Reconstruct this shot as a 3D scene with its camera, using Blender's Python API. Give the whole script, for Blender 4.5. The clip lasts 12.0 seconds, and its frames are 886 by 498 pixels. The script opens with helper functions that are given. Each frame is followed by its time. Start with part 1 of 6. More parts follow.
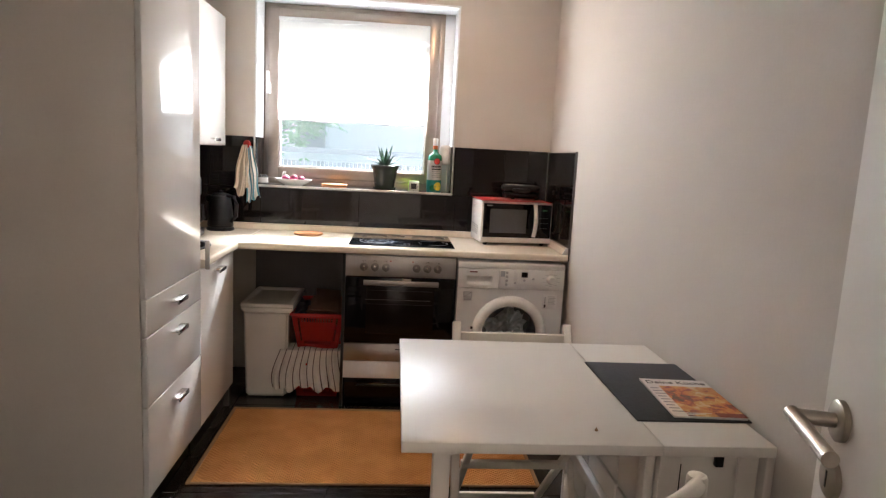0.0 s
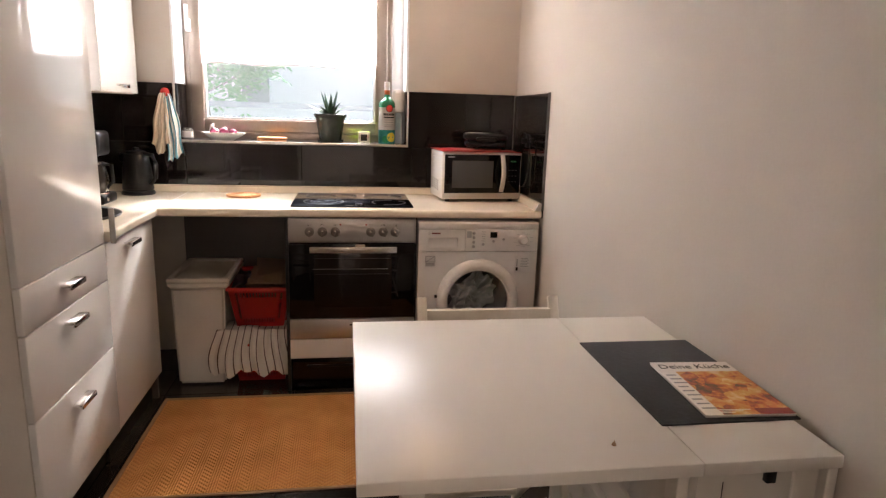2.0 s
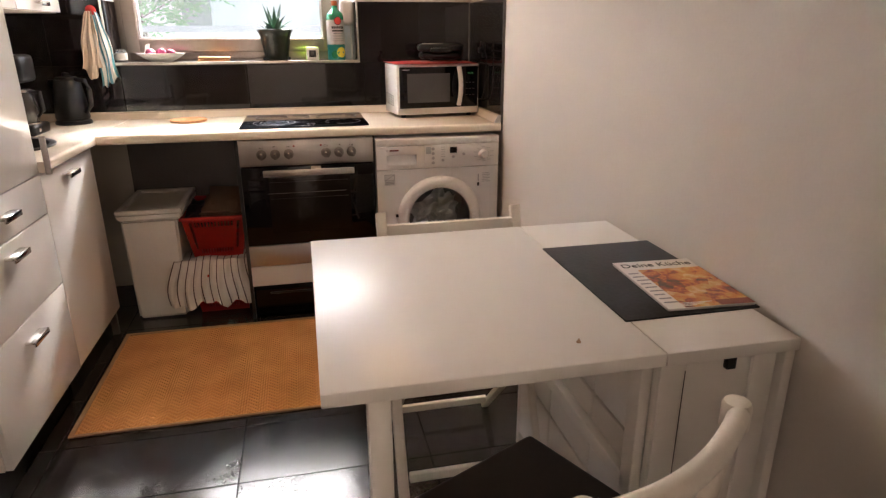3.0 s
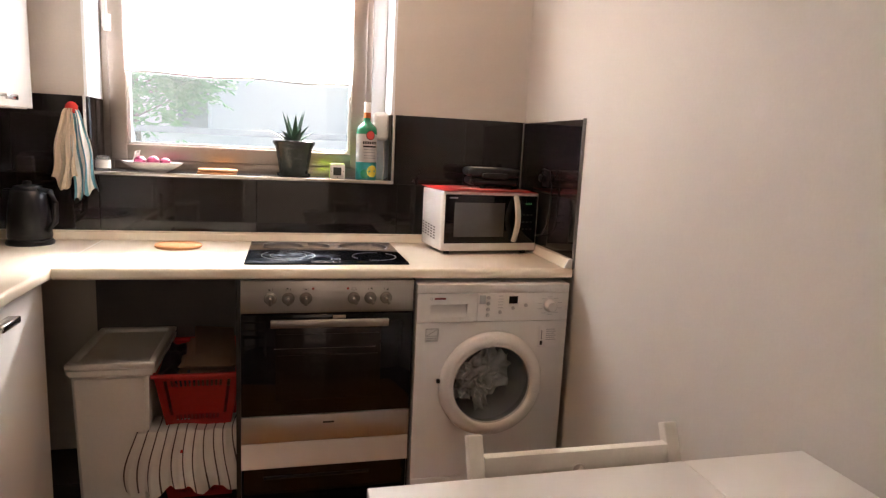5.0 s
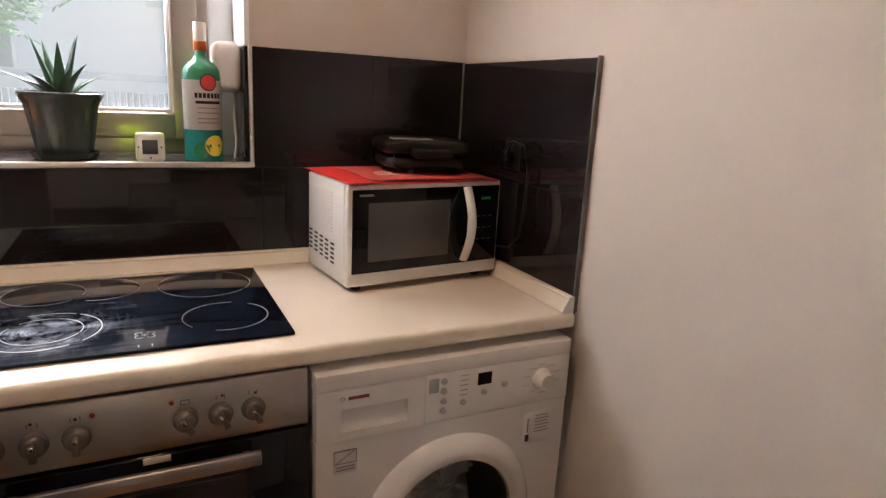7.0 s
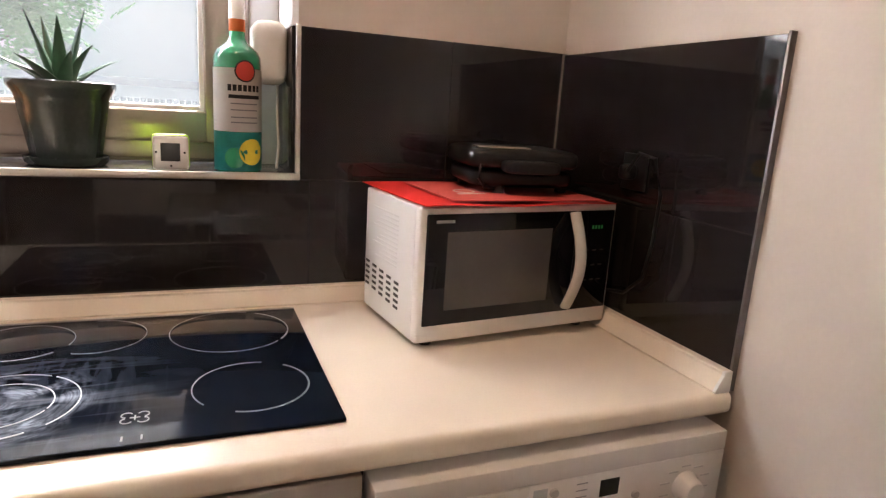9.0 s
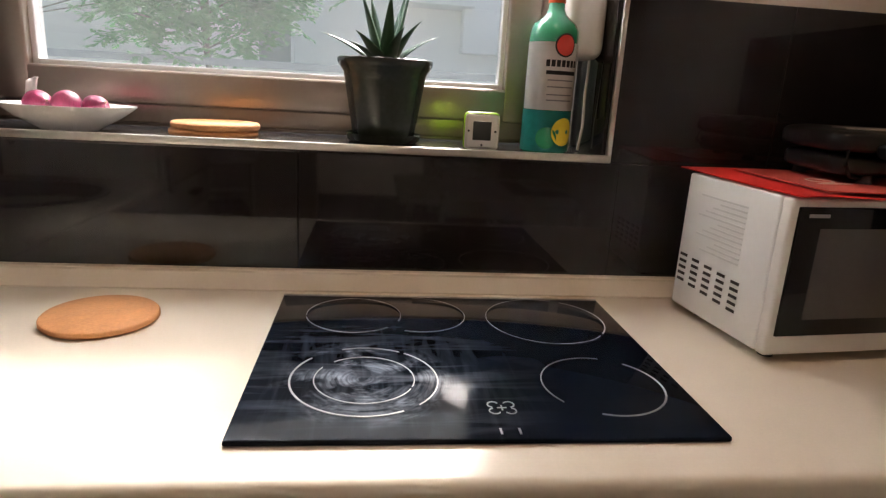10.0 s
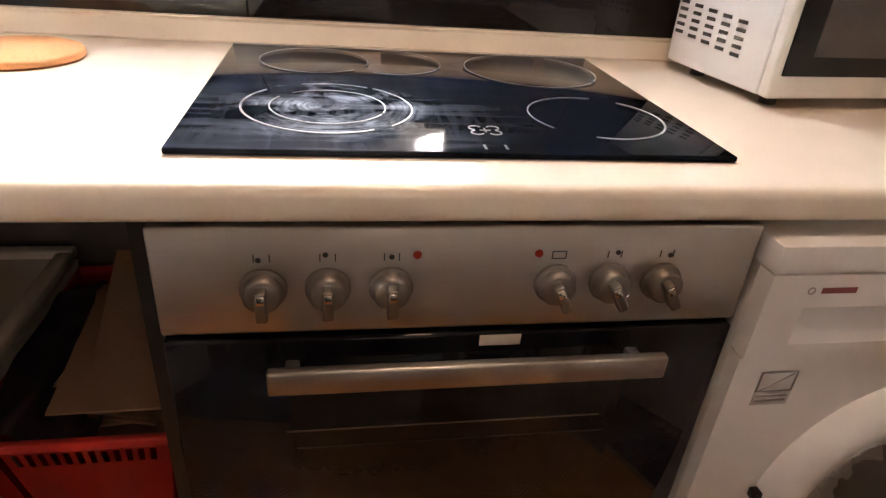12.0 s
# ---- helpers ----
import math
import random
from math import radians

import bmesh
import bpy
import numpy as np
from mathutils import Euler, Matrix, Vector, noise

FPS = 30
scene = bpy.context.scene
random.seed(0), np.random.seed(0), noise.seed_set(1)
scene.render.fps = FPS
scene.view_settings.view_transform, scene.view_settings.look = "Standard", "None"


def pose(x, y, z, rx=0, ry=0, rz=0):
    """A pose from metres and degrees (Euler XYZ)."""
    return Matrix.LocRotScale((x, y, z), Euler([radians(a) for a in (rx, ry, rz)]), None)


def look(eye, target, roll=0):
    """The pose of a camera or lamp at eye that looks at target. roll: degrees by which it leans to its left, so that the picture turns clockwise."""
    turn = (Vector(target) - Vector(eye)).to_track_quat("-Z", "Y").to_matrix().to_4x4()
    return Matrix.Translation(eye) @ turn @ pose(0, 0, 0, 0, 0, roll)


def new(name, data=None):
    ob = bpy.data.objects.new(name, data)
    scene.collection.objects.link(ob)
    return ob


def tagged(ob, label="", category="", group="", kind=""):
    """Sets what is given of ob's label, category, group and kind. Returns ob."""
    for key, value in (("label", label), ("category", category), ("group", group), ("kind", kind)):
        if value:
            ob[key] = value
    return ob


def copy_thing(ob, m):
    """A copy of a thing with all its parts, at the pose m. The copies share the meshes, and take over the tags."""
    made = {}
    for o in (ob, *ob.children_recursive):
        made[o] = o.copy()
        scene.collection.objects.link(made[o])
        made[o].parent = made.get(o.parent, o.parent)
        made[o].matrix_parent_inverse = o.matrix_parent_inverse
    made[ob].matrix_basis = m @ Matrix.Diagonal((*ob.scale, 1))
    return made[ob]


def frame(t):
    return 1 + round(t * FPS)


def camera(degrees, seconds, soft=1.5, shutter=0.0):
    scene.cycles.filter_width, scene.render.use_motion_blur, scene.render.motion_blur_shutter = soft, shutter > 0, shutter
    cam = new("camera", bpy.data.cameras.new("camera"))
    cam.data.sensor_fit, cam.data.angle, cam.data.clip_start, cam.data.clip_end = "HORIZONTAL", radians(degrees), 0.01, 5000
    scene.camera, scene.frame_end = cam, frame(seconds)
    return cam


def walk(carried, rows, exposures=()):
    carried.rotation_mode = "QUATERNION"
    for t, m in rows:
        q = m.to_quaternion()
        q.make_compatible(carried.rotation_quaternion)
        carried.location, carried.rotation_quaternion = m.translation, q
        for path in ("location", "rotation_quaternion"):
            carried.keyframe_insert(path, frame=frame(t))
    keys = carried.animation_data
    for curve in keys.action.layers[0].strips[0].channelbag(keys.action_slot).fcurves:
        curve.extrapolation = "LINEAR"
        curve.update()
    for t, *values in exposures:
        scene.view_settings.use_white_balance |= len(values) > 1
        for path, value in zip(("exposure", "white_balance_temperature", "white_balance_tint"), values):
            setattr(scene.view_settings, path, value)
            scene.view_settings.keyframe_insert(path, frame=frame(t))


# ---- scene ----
cam = camera(71.0, 12.0, 1.3)
# seconds, eye, then yaw to the left, pitch up and lean in degrees
PATH = [
    (0.0, -0.957, -3.899, 1.395, -4.65, -8.40, 2.99),
    (0.5, -0.884, -3.791, 1.423, -0.64, -10.02, 3.24),
    (1.0, -0.877, -3.663, 1.401, 2.74, -9.27, 2.02),
    (1.5, -0.936, -3.506, 1.396, 0.84, -8.84, 0.54),
    (2.0, -0.934, -3.485, 1.346, -8.95, -12.26, 1.81),
    (2.5, -0.897, -3.469, 1.300, -12.30, -18.24, -0.23),
    (2.7, -0.900, -3.463, 1.288, -12.32, -19.40, -0.31),
    (4.3, -0.979, -3.154, 1.366, -11.32, -11.98, 2.25),
    (4.5, -0.965, -3.043, 1.357, -10.16, -10.81, 2.50),
    (5.0, -1.057, -2.733, 1.330, -14.36, -9.28, 2.81),
    (5.5, -1.097, -2.466, 1.341, -19.36, -9.37, 2.77),
    (6.0, -1.115, -2.136, 1.323, -21.55, -9.42, 1.43),
    (6.5, -1.045, -1.859, 1.363, -25.06, -11.06, 2.06),
    (6.7, -0.971, -1.776, 1.371, -26.77, -11.92, 2.78),
    (8.3, -0.753, -1.370, 1.271, -23.59, -20.62, 1.83),
    (8.5, -0.758, -1.344, 1.307, -23.82, -17.49, 2.62),
    (9.0, -0.805, -1.291, 1.321, -22.43, -12.78, 3.65),
    (9.5, -0.996, -1.210, 1.331, -13.41, -13.32, 3.17),
    (10.0, -1.045, -1.144, 1.286, -6.84, -14.85, 3.30),
    (10.5, -1.037, -1.128, 1.223, -6.43, -21.51, 3.60),
    (11.0, -1.043, -1.127, 1.113, -7.50, -25.11, 3.52),
    (11.5, -1.051, -1.117, 1.097, -9.78, -27.66, 4.07),
    (12.0, -1.040, -1.108, 1.116, -11.01, -28.75, 4.74),
]
# seconds, stops
LIGHT = (
    (0.0, 1.36, 5950, 12), (1.0, 1.33, 6250, 20), (1.5, 1.22, 6400, 19), (2.5, 1.52, 6500, 17), (4.5, 1.35, 6500, 19), (5.5, 1.24, 6500, 17), (6.5, 0.88, 6500, 19),
    (8.5, 1.57, 6500, 19), (9.0, 1.20, 6500, 19), (9.5, 0.92, 6500, 15), (10.0, 0.35, 6550, 15), (10.5, 0.17, 6500, 21), (11.0, 0.67, 6400, 20), (12.0, 1.38, 6500, 19),
)
walk(cam, [(t, pose(x, y, z) @ pose(0, 0, 0, 90 + pitch, 0, yaw) @ pose(0, 0, 0, 0, 0, lean)) for t, x, y, z, yaw, pitch, lean in PATH], LIGHT)

# ---- light ----
world = bpy.data.worlds.new("sky")
scene.world = world
world.use_nodes = True
wn = world.node_tree
sky = wn.nodes.new("ShaderNodeTexSky")
sky.sky_type, sky.sun_disc = "NISHITA", False
sky.sun_elevation, sky.sun_rotation = radians(39), radians(14)
sky.air_density, sky.dust_density = 1.0, 3.0
wn.links.new(sky.outputs["Color"], wn.nodes["Background"].inputs["Color"])
wn.nodes["Background"].inputs["Strength"].default_value = 0.15


def lamp(name, kind, energy, colour, m, **more):
    data = bpy.data.lights.new(name, kind)
    data.energy, data.color = energy, colour
    ob = new(name, data)
    ob.matrix_world = m
    for key, value in more.items():
        if key == "angle":
            data.angle = value
        elif key == "size":
            data.shape, data.size, data.size_y = "RECTANGLE", value[0], value[1]
    return ob


lamp("sun", "SUN", 5.0, (1.0, 0.96, 0.90), look((0, 0, 0), (-0.15, -0.62, -0.52)), angle=radians(11))
# the sky's light in the window's opening, behind the drawn blind
lamp("window_daylight", "AREA", 52, (0.97, 0.98, 1.0), look((-1.245, 0.186, 1.79), (-1.245, -1.0, 1.79)), size=(0.90, 0.40))
# unseen fill lamp beside the doorway, bounced off the hall's far wall
lamp("hall_fill", "AREA", 35, (1.0, 0.90, 0.80), look((-0.15, -4.4, 2.45), (-0.9, -6.0, 1.2)), size=(0.3, 0.3))
# assumed warm ceiling lamp, unseen, set to warm the corner by the window
lamp("unseen_kitchen_light", "AREA", 3.1, (1.0, 0.66, 0.40), look((-0.85, -0.80, 2.55), (-0.85, -0.78, 0.0)), size=(0.2, 0.2))

# ---- materials ----
def material(name, colour, rough=0.5, metal=0.0, vary=0.06, scale=6.0, fine=120.0, bump=0.0, bump_scale=80.0, coat=0.0, stretch=None, piece=0.0, trans=0.0, spec=0.5):
    """A surface with variation at two scales, and relief where bump is given."""
    m = bpy.data.materials.new(name)
    m.use_nodes = True
    nt = m.node_tree
    b = nt.nodes["Principled BSDF"]
    link, add = nt.links.new, nt.nodes.new
    b.inputs["Roughness"].default_value, b.inputs["Metallic"].default_value = rough, metal
    b.inputs["Coat Weight"].default_value, b.inputs["Coat Roughness"].default_value = coat, 0.04
    b.inputs["Transmission Weight"].default_value = trans
    b.inputs["Specular IOR Level"].default_value = spec
    co = add("ShaderNodeTexCoord")
    mp = add("ShaderNodeMapping")
    link(co.outputs["Object"], mp.inputs["Vector"])
    if stretch:
        mp.inputs["Scale"].default_value = stretch
    n1, n2 = add("ShaderNodeTexNoise"), add("ShaderNodeTexNoise")
    n1.inputs["Scale"].default_value, n1.inputs["Detail"].default_value = scale, 4
    n2.inputs["Scale"].default_value, n2.inputs["Detail"].default_value = fine, 3
    for n in (n1, n2):
        link(mp.outputs["Vector"], n.inputs["Vector"])
    mix = add("ShaderNodeMix")
    link(n1.outputs["Fac"], mix.inputs["A"])
    link(n2.outputs["Fac"], mix.inputs["B"])
    mix.inputs["Factor"].default_value = 0.45
    value = mix.outputs["Result"]
    if piece:
        info = add("ShaderNodeObjectInfo")
        sc = add("ShaderNodeMath")
        sc.operation = "MULTIPLY_ADD"
        link(info.outputs["Random"], sc.inputs[0])
        sc.inputs[1].default_value, sc.inputs[2].default_value = piece, -piece / 2
        ad = add("ShaderNodeMath")
        link(sc.outputs[0], ad.inputs[0])
        link(value, ad.inputs[1])
        value = ad.outputs[0]
    ramp = add("ShaderNodeMapRange")
    ramp.clamp = False
    ramp.inputs["From Min"].default_value, ramp.inputs["From Max"].default_value = 0.3, 0.7
    ramp.inputs["To Min"].default_value, ramp.inputs["To Max"].default_value = 1 - vary, 1 + vary
    link(value, ramp.inputs["Value"])
    mul = add("ShaderNodeVectorMath")
    mul.operation = "SCALE"
    mul.inputs[0].default_value = colour
    link(ramp.outputs["Result"], mul.inputs["Scale"])
    link(mul.outputs["Vector"], b.inputs["Base Color"])
    rr = add("ShaderNodeMapRange")
    rr.inputs["From Min"].default_value, rr.inputs["From Max"].default_value = 0.3, 0.7
    rr.inputs["To Min"].default_value, rr.inputs["To Max"].default_value = rough * 0.95, min(1, rough * 1.06)
    link(n1.outputs["Fac"], rr.inputs["Value"])
    link(rr.outputs["Result"], b.inputs["Roughness"])
    if bump:
        nb = add("ShaderNodeTexNoise")
        nb.inputs["Scale"].default_value, nb.inputs["Detail"].default_value = bump_scale, 5
        link(mp.outputs["Vector"], nb.inputs["Vector"])
        bp = add("ShaderNodeBump")
        bp.inputs["Strength"].default_value, bp.inputs["Distance"].default_value = bump, 0.004
        link(nb.outputs["Fac"], bp.inputs["Height"])
        link(bp.outputs["Normal"], b.inputs["Normal"])
    return m


PAINT = material("wall_paint", (0.60, 0.545, 0.485), 0.75, bump=0.12, bump_scale=140, vary=0.03, scale=1.5)
CEIL = material("ceiling_paint", (0.8, 0.79, 0.76), 0.9, vary=0.02)
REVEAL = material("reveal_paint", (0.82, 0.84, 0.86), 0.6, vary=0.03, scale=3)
TILE = material("anthracite_tile", (0.0105, 0.0084, 0.0084), 0.045, vary=0.1, scale=2.5, fine=7, piece=0.15, spec=0.36)
GROUT = material("grey_grout", (0.028, 0.026, 0.025), 0.9, vary=0.15)
FLOOR = material("black_floor_tile", (0.022, 0.019, 0.018), 0.16, vary=0.3, scale=5, bump=0.08, bump_scale=30, piece=0.15)
GLOSS = material("white_lacquer", (0.80, 0.78, 0.75), 0.07, vary=0.015, scale=2, coat=0.08)
CARCASS = material("cream_side_panel", (0.77, 0.715, 0.65), 0.45, vary=0.03, scale=2)
BLACKWOOD = material("black_plinth", (0.012, 0.011, 0.011), 0.35, vary=0.2)
COUNTER = material("pale_laminate", (0.82, 0.73, 0.60), 0.24, vary=0.04, scale=9, fine=240, stretch=(1, 1, 1))
STEEL = material("brushed_steel", (0.43, 0.405, 0.38), 0.36, 1.0, vary=0.06, scale=3, fine=90, stretch=(0.15, 1, 9), bump=0.03, bump_scale=160)
CHROME = material("satin_chrome", (0.68, 0.66, 0.63), 0.2, 1.0, vary=0.04)
ALU = material("aluminium_trim", (0.66, 0.64, 0.60), 0.32, 1.0, vary=0.05)
BLACKGLASS = material("black_glass", (0.006, 0.006, 0.008), 0.04, vary=0.2, spec=0.28)
BLACK = material("black_plastic", (0.009, 0.009, 0.010), 0.3, vary=0.2, spec=0.3)
RUBBER = material("dark_rubber", (0.03, 0.03, 0.03), 0.7, vary=0.2)
ENAMEL = material("white_enamel", (0.79, 0.78, 0.76), 0.22, vary=0.02, scale=3)
WPLASTIC = material("white_plastic", (0.76, 0.74, 0.70), 0.38, vary=0.03)
BINPL = material("cream_bin_plastic", (0.73, 0.69, 0.62), 0.42, vary=0.04, scale=4)
RED = material("red_plastic", (0.50, 0.020, 0.012), 0.38, vary=0.12)
TABLE = material("white_table_paint", (0.80, 0.76, 0.70), 0.32, vary=0.012, scale=2, fine=60)
CHAIRW = material("cream_painted_wood", (0.78, 0.72, 0.63), 0.4, vary=0.05)
SEAT = material("black_seat_board", (0.025, 0.018, 0.016), 0.5, vary=0.2)
FRAME = material("grey_window_frame", (0.36, 0.30, 0.255), 0.30, 0.6, vary=0.04)
FRAMEW = material("white_window_seal", (0.82, 0.83, 0.84), 0.4, vary=0.03)
SILL = material("dark_sill_tile", (0.08, 0.075, 0.072), 0.16, vary=0.2)
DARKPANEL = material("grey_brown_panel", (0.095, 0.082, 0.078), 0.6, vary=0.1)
DOORP = material("white_door_paint", (0.74, 0.70, 0.64), 0.4, vary=0.02)


# ---- shapes ----
def bx(x0, x1, y0, y1, z0, z1, bevel=0.0, seg=2, bm=None):
    """A box, its edges rounded by bevel, added to bm."""
    one = bmesh.new()
    bmesh.ops.create_cube(one, size=1, matrix=Matrix.LocRotScale(((x0 + x1) / 2, (y0 + y1) / 2, (z0 + z1) / 2), None, (abs(x1 - x0), abs(y1 - y0), abs(z1 - z0))))
    if bevel:
        for f in bmesh.ops.bevel(one, geom=one.edges[:], offset=bevel, segments=seg, affect="EDGES", profile=0.5)["faces"]:
            f.smooth = True
    return merged(bm, one)


def merged(bm, one):
    if bm is None:
        return one
    me = bpy.data.meshes.new("scratch")
    one.to_mesh(me)
    one.free()
    bm.from_mesh(me)
    bpy.data.meshes.remove(me)
    return bm


def turned(bm, m):
    bmesh.ops.transform(bm, matrix=m, verts=bm.verts[:])
    return bm


def lathe(profile, centre=(0, 0, 0), axis="z", n=40, bm=None, cap=False):
    """A body turned from (radius, height) pairs about an axis."""
    one = bmesh.new()
    rings = []
    for r, h in profile:
        if r < 1e-6:
            rings.append([one.verts.new((0, 0, h))])
        else:
            rings.append([one.verts.new((r * math.cos(2 * math.pi * i / n), r * math.sin(2 * math.pi * i / n), h)) for i in range(n)])
    for a, b in zip(rings, rings[1:]):
        for i in range(n):
            j = (i + 1) % n
            if len(a) == 1 and len(b) == 1:
                continue
            if len(a) == 1:
                one.faces.new((a[0], b[j], b[i]))
            elif len(b) == 1:
                one.faces.new((a[i], a[j], b[0]))
            else:
                one.faces.new((a[i], a[j], b[j], b[i]))
    bmesh.ops.recalc_face_normals(one, faces=one.faces[:])
    for f in one.faces:
        f.smooth = True
    turn = {"z": Matrix.Identity(4), "y": pose(0, 0, 0, 90, 0, 0), "x": pose(0, 0, 0, 0, 90, 0)}[axis]
    turned(one, Matrix.Translation(centre) @ turn)
    return merged(bm, one)


def tube(points, r, n=10, bm=None, flat=1.0, closed=False):
    """A round bar along points; flat squeezes it."""
    one = bmesh.new()
    pts = [Vector(p) for p in points]
    rings = []
    for i, p in enumerate(pts):
        d = (pts[(i + 1) % len(pts)] - pts[i - 1]) if closed else (pts[min(i + 1, len(pts) - 1)] - pts[max(i - 1, 0)])
        d.normalize()
        side = d.cross(Vector((0, 0, 1))) if abs(d.z) < 0.8 else Vector((1, 0, 0)) - d * d.x
        side.normalize()
        up = side.cross(d)
        rings.append([one.verts.new(p + side * (r * math.cos(a)) + up * (r * flat * math.sin(a))) for a in [2 * math.pi * k / n for k in range(n)]])
    pairs = list(zip(rings, rings[1:])) + ([(rings[-1], rings[0])] if closed else [])
    for a, b in pairs:
        for k in range(n):
            one.faces.new((a[k], a[(k + 1) % n], b[(k + 1) % n], b[k]))
    if not closed:
        one.faces.new(rings[0][::-1])
        one.faces.new(rings[-1])
    bmesh.ops.recalc_face_normals(one, faces=one.faces[:])
    for f in one.faces:
        f.smooth = len(f.verts) == 4
    return merged(bm, one)


def prism(outline, z0, z1, bm=None, bevel=0.0):
    """An upright body over an outline of (x, y) pairs."""
    one = bmesh.new()
    lo = [one.verts.new((x, y, z0)) for x, y in outline]
    hi = [one.verts.new((x, y, z1)) for x, y in outline]
    one.faces.new(lo[::-1])
    one.faces.new(hi)
    for i in range(len(lo)):
        j = (i + 1) % len(lo)
        one.faces.new((lo[i], lo[j], hi[j], hi[i]))
    bmesh.ops.recalc_face_normals(one, faces=one.faces[:])
    if bevel:
        bmesh.ops.bevel(one, geom=[e for e in one.edges if len(e.link_faces) == 2 and e.calc_face_angle(0) > 0.6], offset=bevel, segments=2, affect="EDGES")
    return merged(bm, one)


def sheet(f, nu, nv, thick=0.0):
    """A surface f(u, v) over the unit square, given thickness."""
    bm = bmesh.new()
    g = [[bm.verts.new(f(i / nu, j / nv)) for j in range(nv + 1)] for i in range(nu + 1)]
    for i in range(nu):
        for j in range(nv):
            bm.faces.new((g[i][j], g[i + 1][j], g[i + 1][j + 1], g[i][j + 1]))
    bmesh.ops.recalc_face_normals(bm, faces=bm.faces[:])
    for f in bm.faces:
        f.smooth = True
    if thick:
        bmesh.ops.solidify(bm, geom=bm.faces[:], thickness=thick)
    return bm


def mesh_of(name, bm, mat, smooth=50):
    me = bpy.data.meshes.new(name)
    bm.to_mesh(me)
    bm.free()
    for m in (mat if isinstance(mat, (list, tuple)) else [mat]):
        me.materials.append(m)
    if smooth:
        me.set_sharp_from_angle(angle=radians(smooth))
    return me


def thing(name, loc, label, category, group="", kind=""):
    """An Empty at a thing's base, that its parts hang under."""
    ob = new(name)
    ob.empty_display_size = 0.05
    ob.location = loc
    return tagged(ob, label, category, group, kind)


def part(name, bm, mat, parent, label="", smooth=50):
    """One mesh, built in world coordinates, under a thing or a part."""
    ob = new(name, mesh_of(name, bm, mat, smooth))
    ob.parent = parent
    if parent.type == "EMPTY":
        ob.matrix_parent_inverse = Matrix.Translation(-parent.location)
    elif "base" in parent:
        ob.matrix_parent_inverse = Matrix.Translation(-Vector(parent["base"]))
    return tagged(ob, label)


def solid(name, bm, mat, loc, label, category, group="", kind="", smooth=50):
    """A thing of one mesh, with its origin at loc."""
    turned(bm, Matrix.Translation(-Vector(loc)))
    ob = new(name, mesh_of(name, bm, mat, smooth))
    ob.location = loc
    ob["base"] = loc
    return tagged(ob, label, category, group, kind)


def structure(name, bm, mat, label="", smooth=50):
    ob = new(name, mesh_of(name, bm, mat, smooth))
    return tagged(ob, label, name.rstrip("_0123456789"), kind="structure")


# ---- the room ----
XL, YB, ZC = -2.33, -4.02, 2.58
WX0, WX1, WZ0, WZ1 = -1.82, -0.605, 1.165, 2.30
bm = bx(XL - 0.2, WX0, 0.01, 0.28, 0, ZC)
bx(WX1, 0.2, 0.01, 0.28, 0, ZC, bm=bm)
bx(WX0, WX1, 0.01, 0.28, 0, WZ0 - 0.012, bm=bm)
bx(WX0, WX1, 0.01, 0.28, WZ1, ZC, bm=bm)
wall_north = structure("wall_north", bm, PAINT, "warm white plastered wall with the window opening")
wall_east = structure("wall_east", bx(0.008, 0.2, YB - 0.2, 0.01, 0, ZC), PAINT, "smooth warm white plastered wall")
wall_west = structure("wall_west", bx(XL - 0.2, XL, YB - 0.2, 0.01, 0, ZC), PAINT, "smooth warm white plastered wall")
DX0, DX1 = -1.50, -0.60
bm = bx(XL, DX0, YB - 0.12, YB, 0, ZC)
bx(DX1, 0.008, YB - 0.12, YB, 0, ZC, bm=bm)
bx(DX0, DX1, YB - 0.12, YB, 2.06, ZC, bm=bm)
wall_south = structure("wall_south", bm, PAINT, "plain wall with the doorway")
bm = bx(-2.0, -1.85, -6.0, YB - 0.12, 0, ZC)
bx(0.3, 0.45, -6.0, YB - 0.12, 0, ZC, bm=bm)
bx(-2.0, 0.45, -6.15, -6.0, 0, ZC, bm=bm)
structure("wall_hall", bm, PAINT, "plain hall walls behind the doorway")
structure("ceiling", bx(XL - 0.2, 0.45, -6.15, 0.28, ZC, ZC + 0.15), CEIL, "flat white ceiling")
floor = structure("floor", bx(XL - 0.2, 0.45, -6.15, 0.28, -0.2, -0.008), GROUT, "dark glossy floor tiles with thin joints")

# ---- window ----
REV = 0.20
window = thing("window_1", (-1.21, REV, WZ0), "tilt window in a brown-grey frame with a half-drawn white blind", "window", kind="structure")
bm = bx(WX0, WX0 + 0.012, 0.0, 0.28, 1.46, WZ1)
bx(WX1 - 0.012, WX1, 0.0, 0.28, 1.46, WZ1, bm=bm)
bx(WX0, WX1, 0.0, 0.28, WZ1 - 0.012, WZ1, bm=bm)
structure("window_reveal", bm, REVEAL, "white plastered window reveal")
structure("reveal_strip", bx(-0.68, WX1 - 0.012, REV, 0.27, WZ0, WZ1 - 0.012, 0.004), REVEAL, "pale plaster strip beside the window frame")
FX0, FX1, FZ0, FZ1 = WX0 + 0.012, -0.68, WZ0 + 0.01, WZ1 - 0.012


